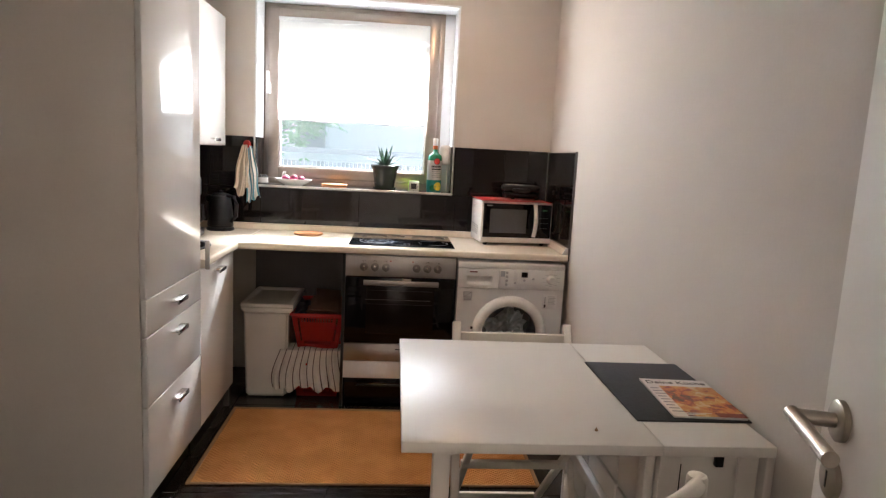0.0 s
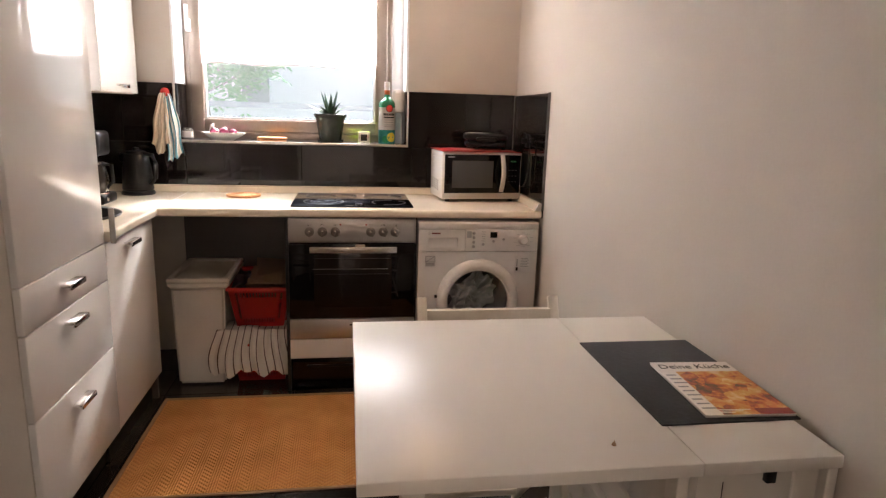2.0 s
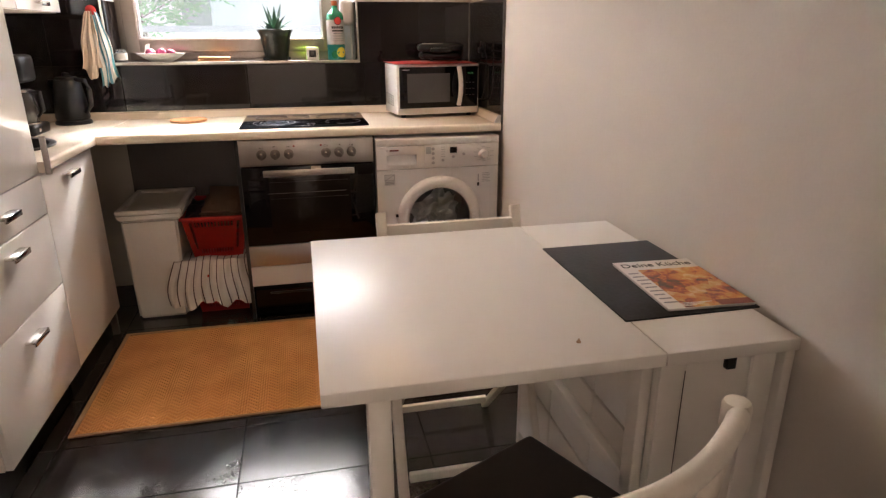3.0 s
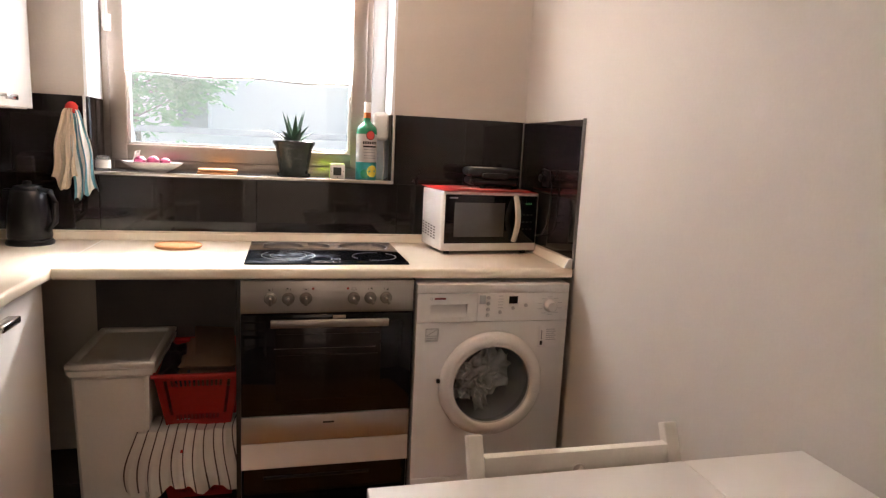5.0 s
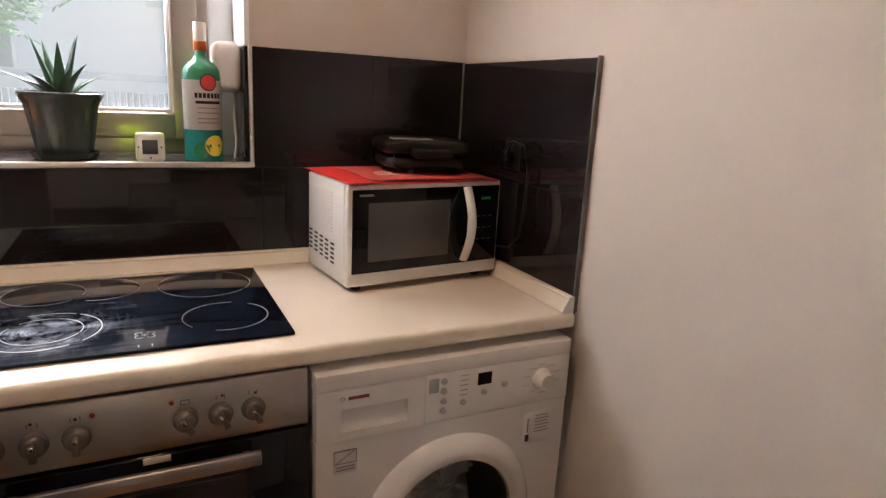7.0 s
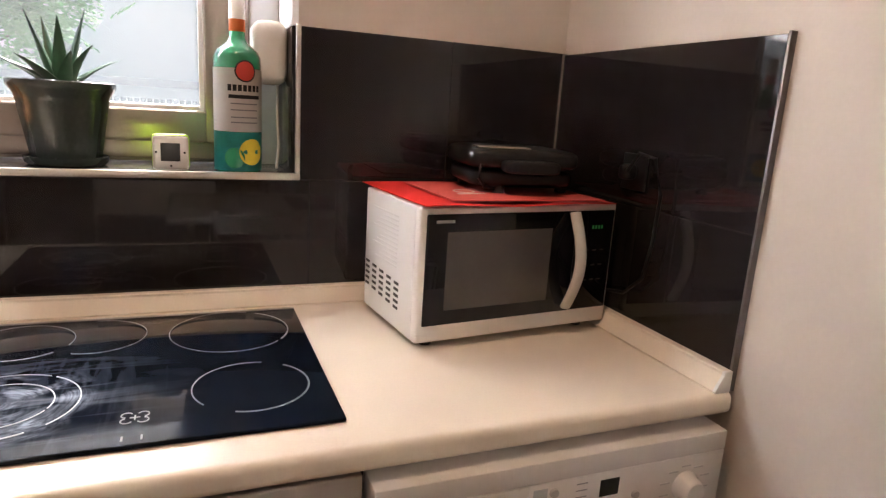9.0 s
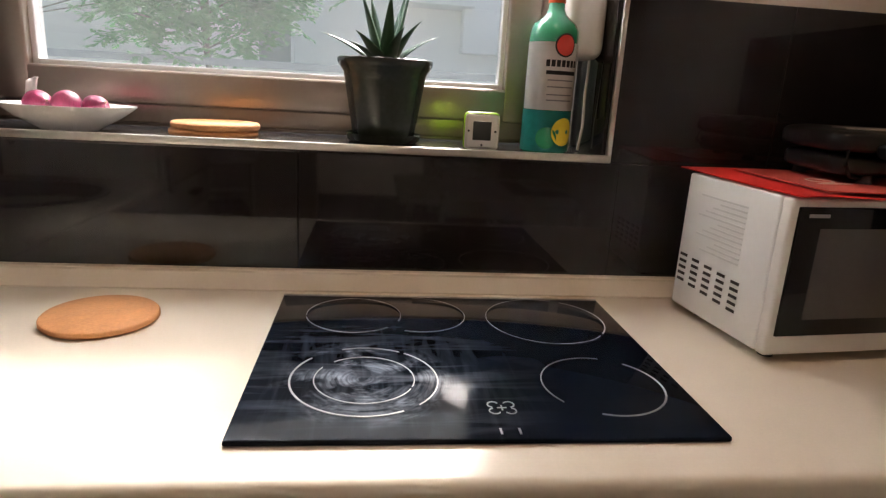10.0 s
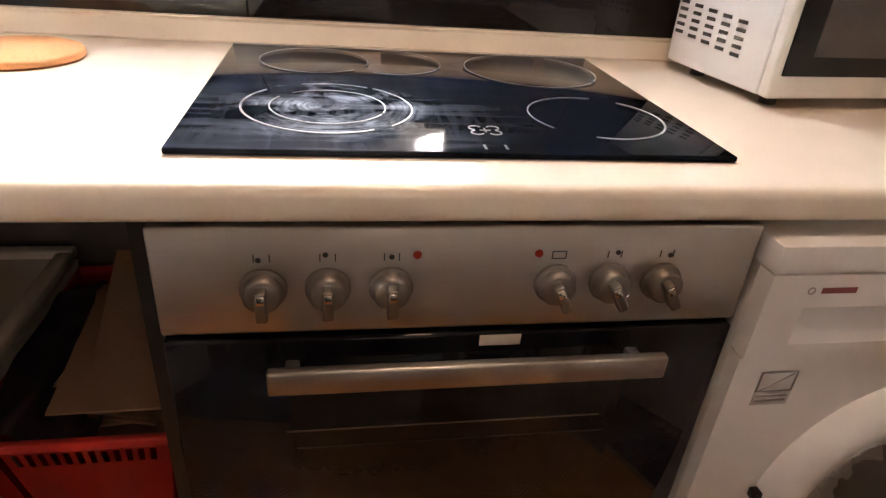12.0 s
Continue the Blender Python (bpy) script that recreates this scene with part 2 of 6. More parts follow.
def ring(x0, x1, z0, z1, w, y0, y1, bevel, bm=None, wb=None):
    """A rectangular frame of four bars."""
    wb = wb or w
    bm = bx(x0, x0 + w, y0, y1, z0, z1, bevel, bm=bm)
    bx(x1 - w, x1, y0, y1, z0, z1, bevel, bm=bm)
    bx(x0 + w - bevel, x1 - w + bevel, y0 + 0.0005, y1 - 0.0005, z1 - w, z1 - 0.0005, bevel, bm=bm)
    bx(x0 + w - bevel, x1 - w + bevel, y0 + 0.0005, y1 - 0.0005, z0 + 0.0005, z0 + wb, bevel, bm=bm)
    return bm


part("window_frame", ring(FX0, FX1, FZ0, FZ1, 0.04, REV, REV + 0.07, 0.004, wb=0.05), FRAME, window)
part("bottom_seal", bx(FX0, FX1, REV + 0.006, REV + 0.064, WZ0 + 0.0045, FZ0 + 0.004, 0.001), FRAME, window)
SX0, SX1, SZ0, SZ1 = FX0 + 0.028, FX1 - 0.028, FZ0 + 0.038, FZ1 - 0.028
sash = part("sash", ring(SX0, SX1, SZ0, SZ1, 0.068, REV - 0.018, REV + 0.05, 0.006), FRAME, window)
part("glazing_seal", ring(SX0 + 0.064, SX1 - 0.064, SZ0 + 0.064, SZ1 - 0.064, 0.014, REV + 0.004, REV + 0.044, 0.002), FRAMEW, sash, "pale glazing seal")
GLASS = bpy.data.materials.new("clear_glass")
GLASS.use_nodes = True
gb = GLASS.node_tree.nodes["Principled BSDF"]
gb.inputs["Transmission Weight"].default_value, gb.inputs["Roughness"].default_value, gb.inputs["IOR"].default_value = 1.0, 0.0, 1.45
gn = GLASS.node_tree
# pale translucent veil mixed into the glass, painting the washed-out glare outside
haze = gn.nodes.new("ShaderNodeBsdfTranslucent")
haze.inputs["Color"].default_value = (0.84, 0.96, 0.92, 1)
dn = gn.nodes.new("ShaderNodeTexNoise")
dn.inputs["Scale"].default_value, dn.inputs["Detail"].default_value = 5, 6
dr = gn.nodes.new("ShaderNodeMapRange")
dr.inputs["To Min"].default_value, dr.inputs["To Max"].default_value = 0.035, 0.07
gn.links.new(dn.outputs["Fac"], dr.inputs["Value"])
dm = gn.nodes.new("ShaderNodeMixShader")
gn.links.new(dr.outputs["Result"], dm.inputs["Fac"])
gn.links.new(gb.outputs["BSDF"], dm.inputs[1])
gn.links.new(haze.outputs["BSDF"], dm.inputs[2])
gn.links.new(dm.outputs["Shader"], gn.nodes["Material Output"].inputs["Surface"])
pane = part("pane", bx(SX0 + 0.07, SX1 - 0.07, REV + 0.022, REV + 0.028, SZ0 + 0.07, SZ1 - 0.07), GLASS, sash, "glass pane with a faint glare haze mixed in")
pane.visible_shadow = False
bm = bx(-1.789, -1.761, REV - 0.026, REV - 0.017, 1.735, 1.80, 0.003)
lathe([(0, 0), (0.009, 0), (0.009, 0.03), (0, 0.03)], (-1.775, REV - 0.022, 1.755), "y", 16, bm)
bx(-1.786, -1.764, REV - 0.062, REV - 0.048, 1.74, 1.87, 0.006, bm=bm)
part("window_handle", bm, WPLASTIC, sash, "white lever window handle")

# pleated white blind, drawn down to the upper half of the pane
FABRIC = bpy.data.materials.new("white_blind_fabric")
FABRIC.use_nodes = True
fn = FABRIC.node_tree
fb = fn.nodes["Principled BSDF"]
fb.inputs["Base Color"].default_value, fb.inputs["Roughness"].default_value = (0.86, 0.87, 0.87, 1), 0.9
tl = fn.nodes.new("ShaderNodeBsdfTranslucent")
tl.inputs["Color"].default_value = (0.88, 0.88, 0.86, 1)
ms = fn.nodes.new("ShaderNodeMixShader")
ms.inputs["Fac"].default_value = 0.6
fn.links.new(fb.outputs["BSDF"], ms.inputs[1])
fn.links.new(tl.outputs["BSDF"], ms.inputs[2])
fn.links.new(ms.outputs["Shader"], fn.nodes["Material Output"].inputs["Surface"])
blind = thing("window_blind", (-1.245, REV - 0.024, 1.60), "white translucent fabric blind drawn halfway down the pane", "blind")


def blind_at(u, v):
    x = -1.712 + u * 0.93
    z = 2.195 - v * (0.615 - 0.004 * u - 0.014 * max(0.0, (u - 0.93) / 0.07))
    fold = 0.007 * abs(math.sin(v * math.pi * 4)) if v < 0.5 else 0.002 * math.sin(u * 9 + v * 5)
    sag = 0.006 * math.sin(u * 14) * max(0, v - 0.7)
    return (x, REV - 0.026 - fold, z + sag)


part("fabric", sheet(blind_at, 40, 60, 0.0012), FABRIC, blind)
for k in range(4):
    z = 2.155 - 0.078 * k
    part("pleat", sheet(lambda u, v: (-1.708 + 0.925 * u, REV - 0.0185 - 0.002 * math.sin(v * math.pi), z - 0.042 * v - 0.002 * math.sin(u * 5 + k)), 12, 6, 0.001), FABRIC, blind, "folded double layer of fabric")
part("hem", tube([(-1.714 + 0.934 * i / 24, REV - 0.029, 1.579 + 0.004 * i / 24 + 0.0042 * math.sin(i * 0.583)) for i in range(25)], 0.0045, 8), material("blind_hem", (0.62, 0.60, 0.58), 0.8), blind, "greyish stitched hem")
part("head_rail", bx(-1.715, -0.778, REV - 0.034, REV - 0.02, 2.18, 2.205, 0.004), FRAMEW, blind)

# sill
structure("window_sill", bx(WX0 + 0.012, WX1 - 0.003, -0.002, REV + 0.02, WZ0 - 0.012, WZ0 + 0.004, 0.001), SILL, "dark glossy tiled window sill")
bm = bx(WX0, WX1 + 0.004, -0.012, -0.002, WZ0 - 0.006, WZ0 + 0.008, 0.002)
bx(WX1 - 0.006, WX1 + 0.004, -0.0125, -0.002, WZ0 + 0.008, 1.462, 0.002, bm=bm)
bx(WX0 - 0.004, WX0 + 0.006, -0.0125, -0.002, WZ0 + 0.008, 1.462, 0.002, bm=bm)
structure("trim", bm, ALU, "thin aluminium edge trim round the sill")
structure("reveal_tile", bx(WX0 + 0.003, WX0 + 0.0135, -0.001, REV, WZ0 + 0.004, 1.458, 0.001), TILE, "dark tile lining the reveal")
structure("reveal_tile", bx(WX1 - 0.013, WX1 - 0.003, -0.001, REV, WZ0 + 0.004, 1.458, 0.001), TILE, "dark tile lining the reveal")

# ---- fitted kitchen ----
CT, CB = 0.90, 0.862
FXL = -1.788
# worktop, an L of two lengths
top = thing("worktop", (-0.9, -0.3, CB), "pale cream laminate worktop with a rounded front edge", "worktop")


def nosed(x0, x1, y0, y1, front):
    """A worktop length whose front edge is rounded."""
    one = bx(x0, x1, y0, y1, CB, CT)
    axis, at = front
    es = [e for e in one.edges if all(abs(v.co[axis] - at) < 1e-5 for v in e.verts) and abs(e.verts[0].co.z - e.verts[1].co.z) < 1e-6]
    for f in bmesh.ops.bevel(one, geom=es, offset=0.012, segments=4, affect="EDGES", profile=0.5)["faces"]:
        f.smooth = True
    return one


part("worktop_length", nosed(-1.765, -0.002, -0.61, -0.001, (1, -0.61)), COUNTER, top)
part("worktop_return", nosed(-1.812, -1.7665, -1.158, -0.001, (0, -1.7665)), COUNTER, top, "front edge of the worktop return")
SK = (-2.075, -0.82, 0.205)
part("joint_strip", bx(-1.7675, -1.7635, -0.606, -0.02, CT - 0.002, CT + 0.0012), ALU, top, "thin metal joint strip")
ups = thing("upstand", (-0.9, -0.02, CT), "pale laminate upstand along the wall tiles", "upstand")
SLOPE = ((0.0, 0.0), (0.030, 0.0), (0.031, 0.003), (0.0165, 0.030), (0.0165, 0.0345), (0.013, 0.036), (0.0, 0.036))


def sloped(length):
    """A strip with a slanting front, running along x from 0."""
    bm = bmesh.new()
    ends = [[bm.verts.new((x, -d, z)) for d, z in SLOPE] for x in (0.0, length)]
    n = len(SLOPE)
    for i in range(n):
        bm.faces.new((ends[0][i], ends[0][(i + 1) % n], ends[1][(i + 1) % n], ends[1][i]))
    bm.faces.new(ends[0])
    bm.faces.new(ends[1])
    bmesh.ops.recalc_face_normals(bm, faces=bm.faces[:])
    return bm


part("rear_strip", turned(sloped(-0.004 - XL - 0.02), Matrix.Translation((XL + 0.02, -0.003, CT))), COUNTER, ups, smooth=0)
part("side_strip", turned(sloped(0.565), Matrix.Translation((-0.003, -0.034, CT)) @ pose(0, 0, 0, 0, 0, -90)), COUNTER, ups, smooth=0)
part("end_cap", turned(sloped(0.006), Matrix.Translation((-0.004, -0.600, CT + 0.0005)) @ pose(0, 0, 0, 0, 0, -90)), WPLASTIC, ups, "white plastic end cap", smooth=0)


def bar_handle(y, z, x, parent, long=0.11):
    bm = bx(x + 0.002, x + 0.032, y - long / 2, y + long / 2, z - 0.004, z + 0.006, 0.0025)
    bx(x + 0.026, x + 0.034, y - long / 2, y + long / 2, z - 0.012, z + 0.0065, 0.0025, bm=bm)
    return part("handle", bm, CHROME, parent, "flat satin chrome handle")


TY0, TY1 = -1.765, -1.165
tall = thing("tall_cabinet", (-2.05, -1.46, 0), "tall white high-gloss cabinet with a fridge door and three drawers", "cabinet")
bm = bx(XL + 0.002, FXL - 0.022, TY0, TY0 + 0.018, 0.13, 2.14, 0.001)
part("side_panel", bm, CARCASS, tall, "matt cream side panel")
part("body", bx(XL + 0.002, FXL - 0.0225, TY0 + 0.0185, TY1 - 0.001, 0.13, 2.139), CARCASS, tall)
part("plinth", bx(XL + 0.004, FXL - 0.06, TY0 + 0.012, TY1, 0, 0.128), BLACKWOOD, tall, "recessed black plinth")
part("door", bx(FXL - 0.02, FXL, TY0 + 0.001, TY1 - 0.002, 0.862, 2.138, 0.0025), GLOSS, tall, "tall glossy fridge door")
for z0, z1, hz in ((0.728, 0.858, 0.803), (0.474, 0.724, 0.684), (0.132, 0.470, 0.414)):
    d = part("drawer", bx(FXL - 0.02, FXL, TY0 + 0.001, TY1 - 0.002, z0, z1, 0.0025), GLOSS, tall)
    bar_handle((TY0 + TY1) / 2 - 0.02, hz, FXL, d)
part("edge_plate", bx(-1.772, -1.752, -1.160, -1.152, 0.856, 0.985, 0.003), STEEL, tall, "upright brushed metal plate beside the worktop")

base = thing("base_cabinet", (-2.05, -0.9, 0), "white high-gloss sink cabinet with one door", "cabinet")
part("body", bx(XL + 0.002, FXL - 0.022, TY1 + 0.001, -0.62, 0.13, CB - 0.002), CARCASS, base)
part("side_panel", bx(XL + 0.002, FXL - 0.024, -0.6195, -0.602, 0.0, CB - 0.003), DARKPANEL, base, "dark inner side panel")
part("plinth", bx(XL + 0.004, FXL - 0.05, TY1 + 0.001, -0.621, 0, 0.128), BLACKWOOD, base, "recessed black plinth")
d = part("door", bx(FXL - 0.02, FXL, TY1 + 0.001, -0.622, 0.135, CB - 0.008, 0.0025), GLOSS, base, "glossy white door")
bar_handle(-0.93, 0.818, FXL, d)
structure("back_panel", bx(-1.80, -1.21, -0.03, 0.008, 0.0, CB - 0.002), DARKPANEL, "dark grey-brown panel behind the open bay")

upper = thing("wall_cabinet", (-2.15, -0.5, 1.395), "white high-gloss wall cabinet with a chrome handle", "cabinet")
part("body", bx(XL + 0.002, -1.992, -1.05, -0.075, 1.395, 2.13, 0.001), CARCASS, upper)
for y0, y1 in ((-1.05, -0.565), (-0.561, -0.076)):
    d = part("door", bx(-1.99, -1.972, y0 + 0.001, y1 - 0.001, 1.397, 2.128, 0.0025), GLOSS, upper)
    bar_handle((y0 + y1) / 2 - 0.02, 1.43, -1.972, d, 0.09)

# ---- cooker ----
OX0, OX1, OY = -1.205, -0.612, -0.605
cooker = thing("built_in_oven", (-0.91, -0.3, 0.0), "built-in stainless steel oven with black glass door and six knobs", "oven")
part("body", bx(OX0 + 0.005, OX1 - 0.005, OY + 0.026, -0.04, 0.27, CB - 0.002), BLACK, cooker)
panel = part("control_panel", bx(OX0, OX1, OY, OY + 0.025, 0.743, CB - 0.004, 0.003), STEEL, cooker, "brushed steel control panel")
KNOB = material("dull_knob_steel", (0.21, 0.195, 0.18), 0.45, 0.9, vary=0.08, scale=20)
KZ = 0.795
for k, x in enumerate((-1.108, -1.049, -0.990, -0.826, -0.768, -0.712)):
    kn = part("knob", lathe([(0, 0), (0.0215, 0), (0.0215, 0.004), (0.0185, 0.006), (0.0175, 0.016), (0.0145, 0.0185), (0, 0.019)], (x, OY, KZ), "y", 36), KNOB, panel, "round steel rotary knob")
    turn = Matrix.Translation((x, 0, KZ)) @ pose(0, 0, 0, 0, -28 if k > 2 else 0, 0) @ Matrix.Translation((-x, 0, -KZ))
    grip = bx(x - 0.0052, x + 0.0052, OY - 0.030, OY - 0.016, KZ - 0.0195, KZ + 0.012, 0.002)
    part("grip", turned(grip, turn), KNOB, kn)
    tip = bx(x - 0.0036, x + 0.0036, OY - 0.0312, OY - 0.029, KZ + 0.001, KZ + 0.010, 0.0006)
    part("pointer", turned(tip, turn), CHROME, kn, "bright metal pointer")
BARK = material("black_print", (0.02, 0.02, 0.02), 0.6)
for x, kind in ((-1.108, 0), (-1.049, 1), (-0.990, 2), (-0.826, 3), (-0.768, 4), (-0.712, 5)):
    z = 0.827
    bm = bx(x - 0.0075, x - 0.0065, OY - 0.0006, OY + 0.001, z - 0.004, z + 0.004)
    bx(x + 0.0065, x + 0.0075, OY - 0.0006, OY + 0.001, z - 0.004, z + 0.004, bm=bm)
    if kind == 3:
        bx(x - 0.0075, x + 0.0075, OY - 0.0006, OY + 0.001, z + 0.0035, z + 0.0043, bm=bm)
        bx(x - 0.0075, x + 0.0075, OY - 0.0006, OY + 0.001, z - 0.0043, z - 0.0035, bm=bm)
    else:
        lathe([(0, 0), (0.0026, 0), (0.0026, 0.0012), (0, 0.0012)], (x + (-0.003, -0.002, 0, 0, 0.003, 0.004)[kind], OY + 0.0005, z + (-0.002, 0.003, 0, 0, 0.002, -0.002)[kind]), "y", 14, bm)
    part("knob_mark", bm, BARK, panel, "small black printed knob mark")
LAMPRED = material("red_indicator", (0.28, 0.03, 0.02), 0.25)
for x in (-0.966, -0.847):
    part("indicator_lamp", lathe([(0, 0), (0.0042, 0), (0.0036, 0.002), (0, 0.0026)], (x, OY, 0.829), "y", 18), LAMPRED, panel, "unlit red indicator lamp")
door = part("door", bx(OX0 + 0.001, OX1 - 0.001, OY - 0.004, OY + 0.024, 0.374, 0.738, 0.003), BLACKGLASS, cooker, "black glass oven door")
OVENWIN = material("oven_window_tint", (0.014, 0.010, 0.008), 0.05, vary=0.2, spec=0.22)
part("oven_window", bx(-1.09, -0.725, OY - 0.0052, OY - 0.003, 0.43, 0.690, 0.0005), OVENWIN, door)
for z, x0, x1 in ((0.668, -1.085, -0.735), (0.617, -1.095, -0.745), (0.592, -1.085, -0.735)):
    part("rack_bar", bx(x0, x1, OY - 0.0062, OY - 0.0045, z, z + 0.0016), material("oven_rack", (0.26, 0.24, 0.21) if z < 0.65 and z > 0.60 else (0.06, 0.055, 0.05), 0.4, 1.0), door)
part("lower_trim", bx(OX0 + 0.001, OX1 - 0.001, OY - 0.004, OY + 0.024, 0.272, 0.371, 0.003), STEEL, door, "brushed steel lower trim")
part("brand_mark", bx(-0.925, -0.885, OY - 0.0048, OY - 0.003, 0.337, 0.344, 0.0004), BARK, door)
h = bx(-1.106, -0.706, OY - 0.046, OY - 0.034, 0.703, 0.730, 0.0025)
for x in (-1.085, -0.727):
    bx(x - 0.007, x + 0.007, OY - 0.036, OY - 0.003, 0.704, 0.713, 0.002, bm=h)
part("handle", h, STEEL, door, "brushed steel bar handle")
part("sticker", bx(-0.897, -0.853, OY - 0.0048, OY - 0.0038, 0.7225, 0.7355, 0.0003), material("pale_sticker", (0.6, 0.57, 0.5), 0.5), door, "small pale sticker")
part("filler_panel", bx(OX0, OX1, OY + 0.002, OY + 0.02, 0.172, 0.268, 0.002), GLOSS, cooker, "white filler panel below the oven")
part("side_panel", bx(OX0 - 0.016, OX0 - 0.001, OY + 0.012, -0.04, 0.0, CB - 0.002), BLACKWOOD, cooker)
part("side_panel", bx(OX1 + 0.001, OX1 + 0.006, OY + 0.02, -0.04, 0.0, CB - 0.002), BLACK, cooker)
part("plinth_drawer", bx(OX0, OX1, OY + 0.03, OY + 0.05, 0.0, 0.168, 0.002), BLACKGLASS, cooker, "black plinth below the oven")
part("drawer_grip", bx(-1.13, -0.75, OY + 0.022, OY + 0.031, 0.118, 0.128, 0.003), BLACK, cooker)

# ---- glass hob ----
HX0, HX1, HY0, HY1, HZ = -1.197, -0.620, -0.542, -0.075, CT + 0.0075
hob = thing("ceramic_hob", (-0.909, -0.31, CT), "black ceramic glass hob with pale ring marks and wiped smears", "hob")
SMEAR = bpy.data.materials.new("smeared_black_glass")
SMEAR.use_nodes = True
sn = SMEAR.node_tree
sb = sn.nodes["Principled BSDF"]
sb.inputs["IOR"].default_value = 1.09
co = sn.nodes.new("ShaderNodeTexCoord")


def hob_math(op, a, b):
    n = sn.nodes.new("ShaderNodeMath")
    n.operation = op
    for k, v in enumerate((a, b)):
        if isinstance(v, (int, float)):
            n.inputs[k].default_value = v
        else:
            sn.links.new(v, n.inputs[k])
    return n.outputs[0]


def hob_noise(scale, detail, distortion=0.0, turn=0.0, stretch=(1, 1, 1), vector=None):
    mp = sn.nodes.new("ShaderNodeMapping")
    mp.inputs["Rotation"].default_value, mp.inputs["Scale"].default_value = (0, 0, radians(turn)), stretch
    sn.links.new(vector or co.outputs["Object"], mp.inputs["Vector"])
    n = sn.nodes.new("ShaderNodeTexNoise")
    n.inputs["Scale"].default_value, n.inputs["Detail"].default_value, n.inputs["Distortion"].default_value = scale, detail, distortion
    sn.links.new(mp.outputs["Vector"], n.inputs["Vector"])
    return n.outputs["Fac"]


def hob_range(value, a, b, c, d):
    n = sn.nodes.new("ShaderNodeMapRange")
    for key, v in (("From Min", a), ("From Max", b), ("To Min", c), ("To Max", d)):
        n.inputs[key].default_value = v
    sn.links.new(value, n.inputs["Value"])
    return n.outputs["Result"]


# residue wiped in circles round the front zone, and streaks of a cloth beside it
ds = sn.nodes.new("ShaderNodeVectorMath")
ds.operation = "DISTANCE"
ds.inputs[1].default_value = (-1.049, -0.397, HZ)
sn.links.new(co.outputs["Object"], ds.inputs[0])
far_off = ds.outputs["Value"]
cxyz = sn.nodes.new("ShaderNodeCombineXYZ")
sn.links.new(hob_math("MULTIPLY", far_off, 9.0), cxyz.inputs["X"])
sn.links.new(hob_math("MULTIPLY", hob_noise(7, 2), 0.9), cxyz.inputs["Y"])
circles = hob_noise(22, 4, 0.2, vector=cxyz.outputs["Vector"])
blots = hob_range(hob_noise(16, 7, 0.8), 0.44, 0.68, 0.0, 1.0)
inside = hob_range(far_off, 0.085, 0.125, 1.0, 0.0)
ringed = hob_math("MULTIPLY", hob_math("MULTIPLY", hob_range(circles, 0.35, 0.65, 0.1, 1.0), blots), inside)
streak = hob_range(hob_noise(4, 6, 0.9, 68, (14, 1.6, 1)), 0.5, 0.72, 0.0, 1.0)
wipe = hob_range(hob_noise(3, 5, 1.0, 12, (1.5, 12, 1)), 0.48, 0.75, 0.0, 1.0)
near_zone = hob_range(far_off, 0.07, 0.26, 1.0, 0.0)
dirt = hob_math("ADD", ringed, hob_math("MULTIPLY", hob_math("ADD", hob_math("MULTIPLY", streak, 0.08), hob_math("MULTIPLY", wipe, 0.26)), near_zone))
cm = sn.nodes.new("ShaderNodeMix")
cm.data_type = "RGBA"
cm.inputs["A"].default_value, cm.inputs["B"].default_value = (0.004, 0.006, 0.0105, 1), (0.24, 0.27, 0.32, 1)
sn.links.new(dirt, cm.inputs["Factor"])
sn.links.new(cm.outputs["Result"], sb.inputs["Base Color"])
sn.links.new(hob_range(dirt, 0.0, 0.5, 0.05, 0.22), sb.inputs["Roughness"])
part("glass_plate", bx(HX0, HX1, HY0, HY1, CT + 0.001, HZ, 0.002), SMEAR, hob)
part("rear_trim", bx(HX0, HX1, HY1, HY1 + 0.007, CT + 0.001, HZ + 0.001, 0.001), STEEL, hob, "narrow steel trim")
PRINT = material("pale_glass_print", (0.34, 0.345, 0.35), 0.4, vary=0.1)


def zone(cx, cy, arcs, name="zone_ring", label="pale printed cooking zone ring"):
    """Printed arcs: radius, first and last angle, and width of the line."""
    for r, a0, a1, w in arcs:
        n = 40
        one = bmesh.new()
        rows = [[], [], [], []]
        for i in range(n + 1):
            a = radians(a0 + (a1 - a0) * i / n)
            c, s = math.cos(a), math.sin(a)
            for k, (q, z) in enumerate(((r - w, 0.0002), (r, 0.0002), (r, 0.0009), (r - w, 0.0009))):
                rows[k].append(one.verts.new((cx + q * c, cy + q * s, HZ + z)))
        for k in range(4):
            p, q = rows[k], rows[(k + 1) % 4]
            for i in range(n):
                one.faces.new((p[i], q[i], q[i + 1], p[i + 1]))
        bmesh.ops.recalc_face_normals(one, faces=one.faces[:])
        part(name, one, PRINT, hob, label, smooth=0)


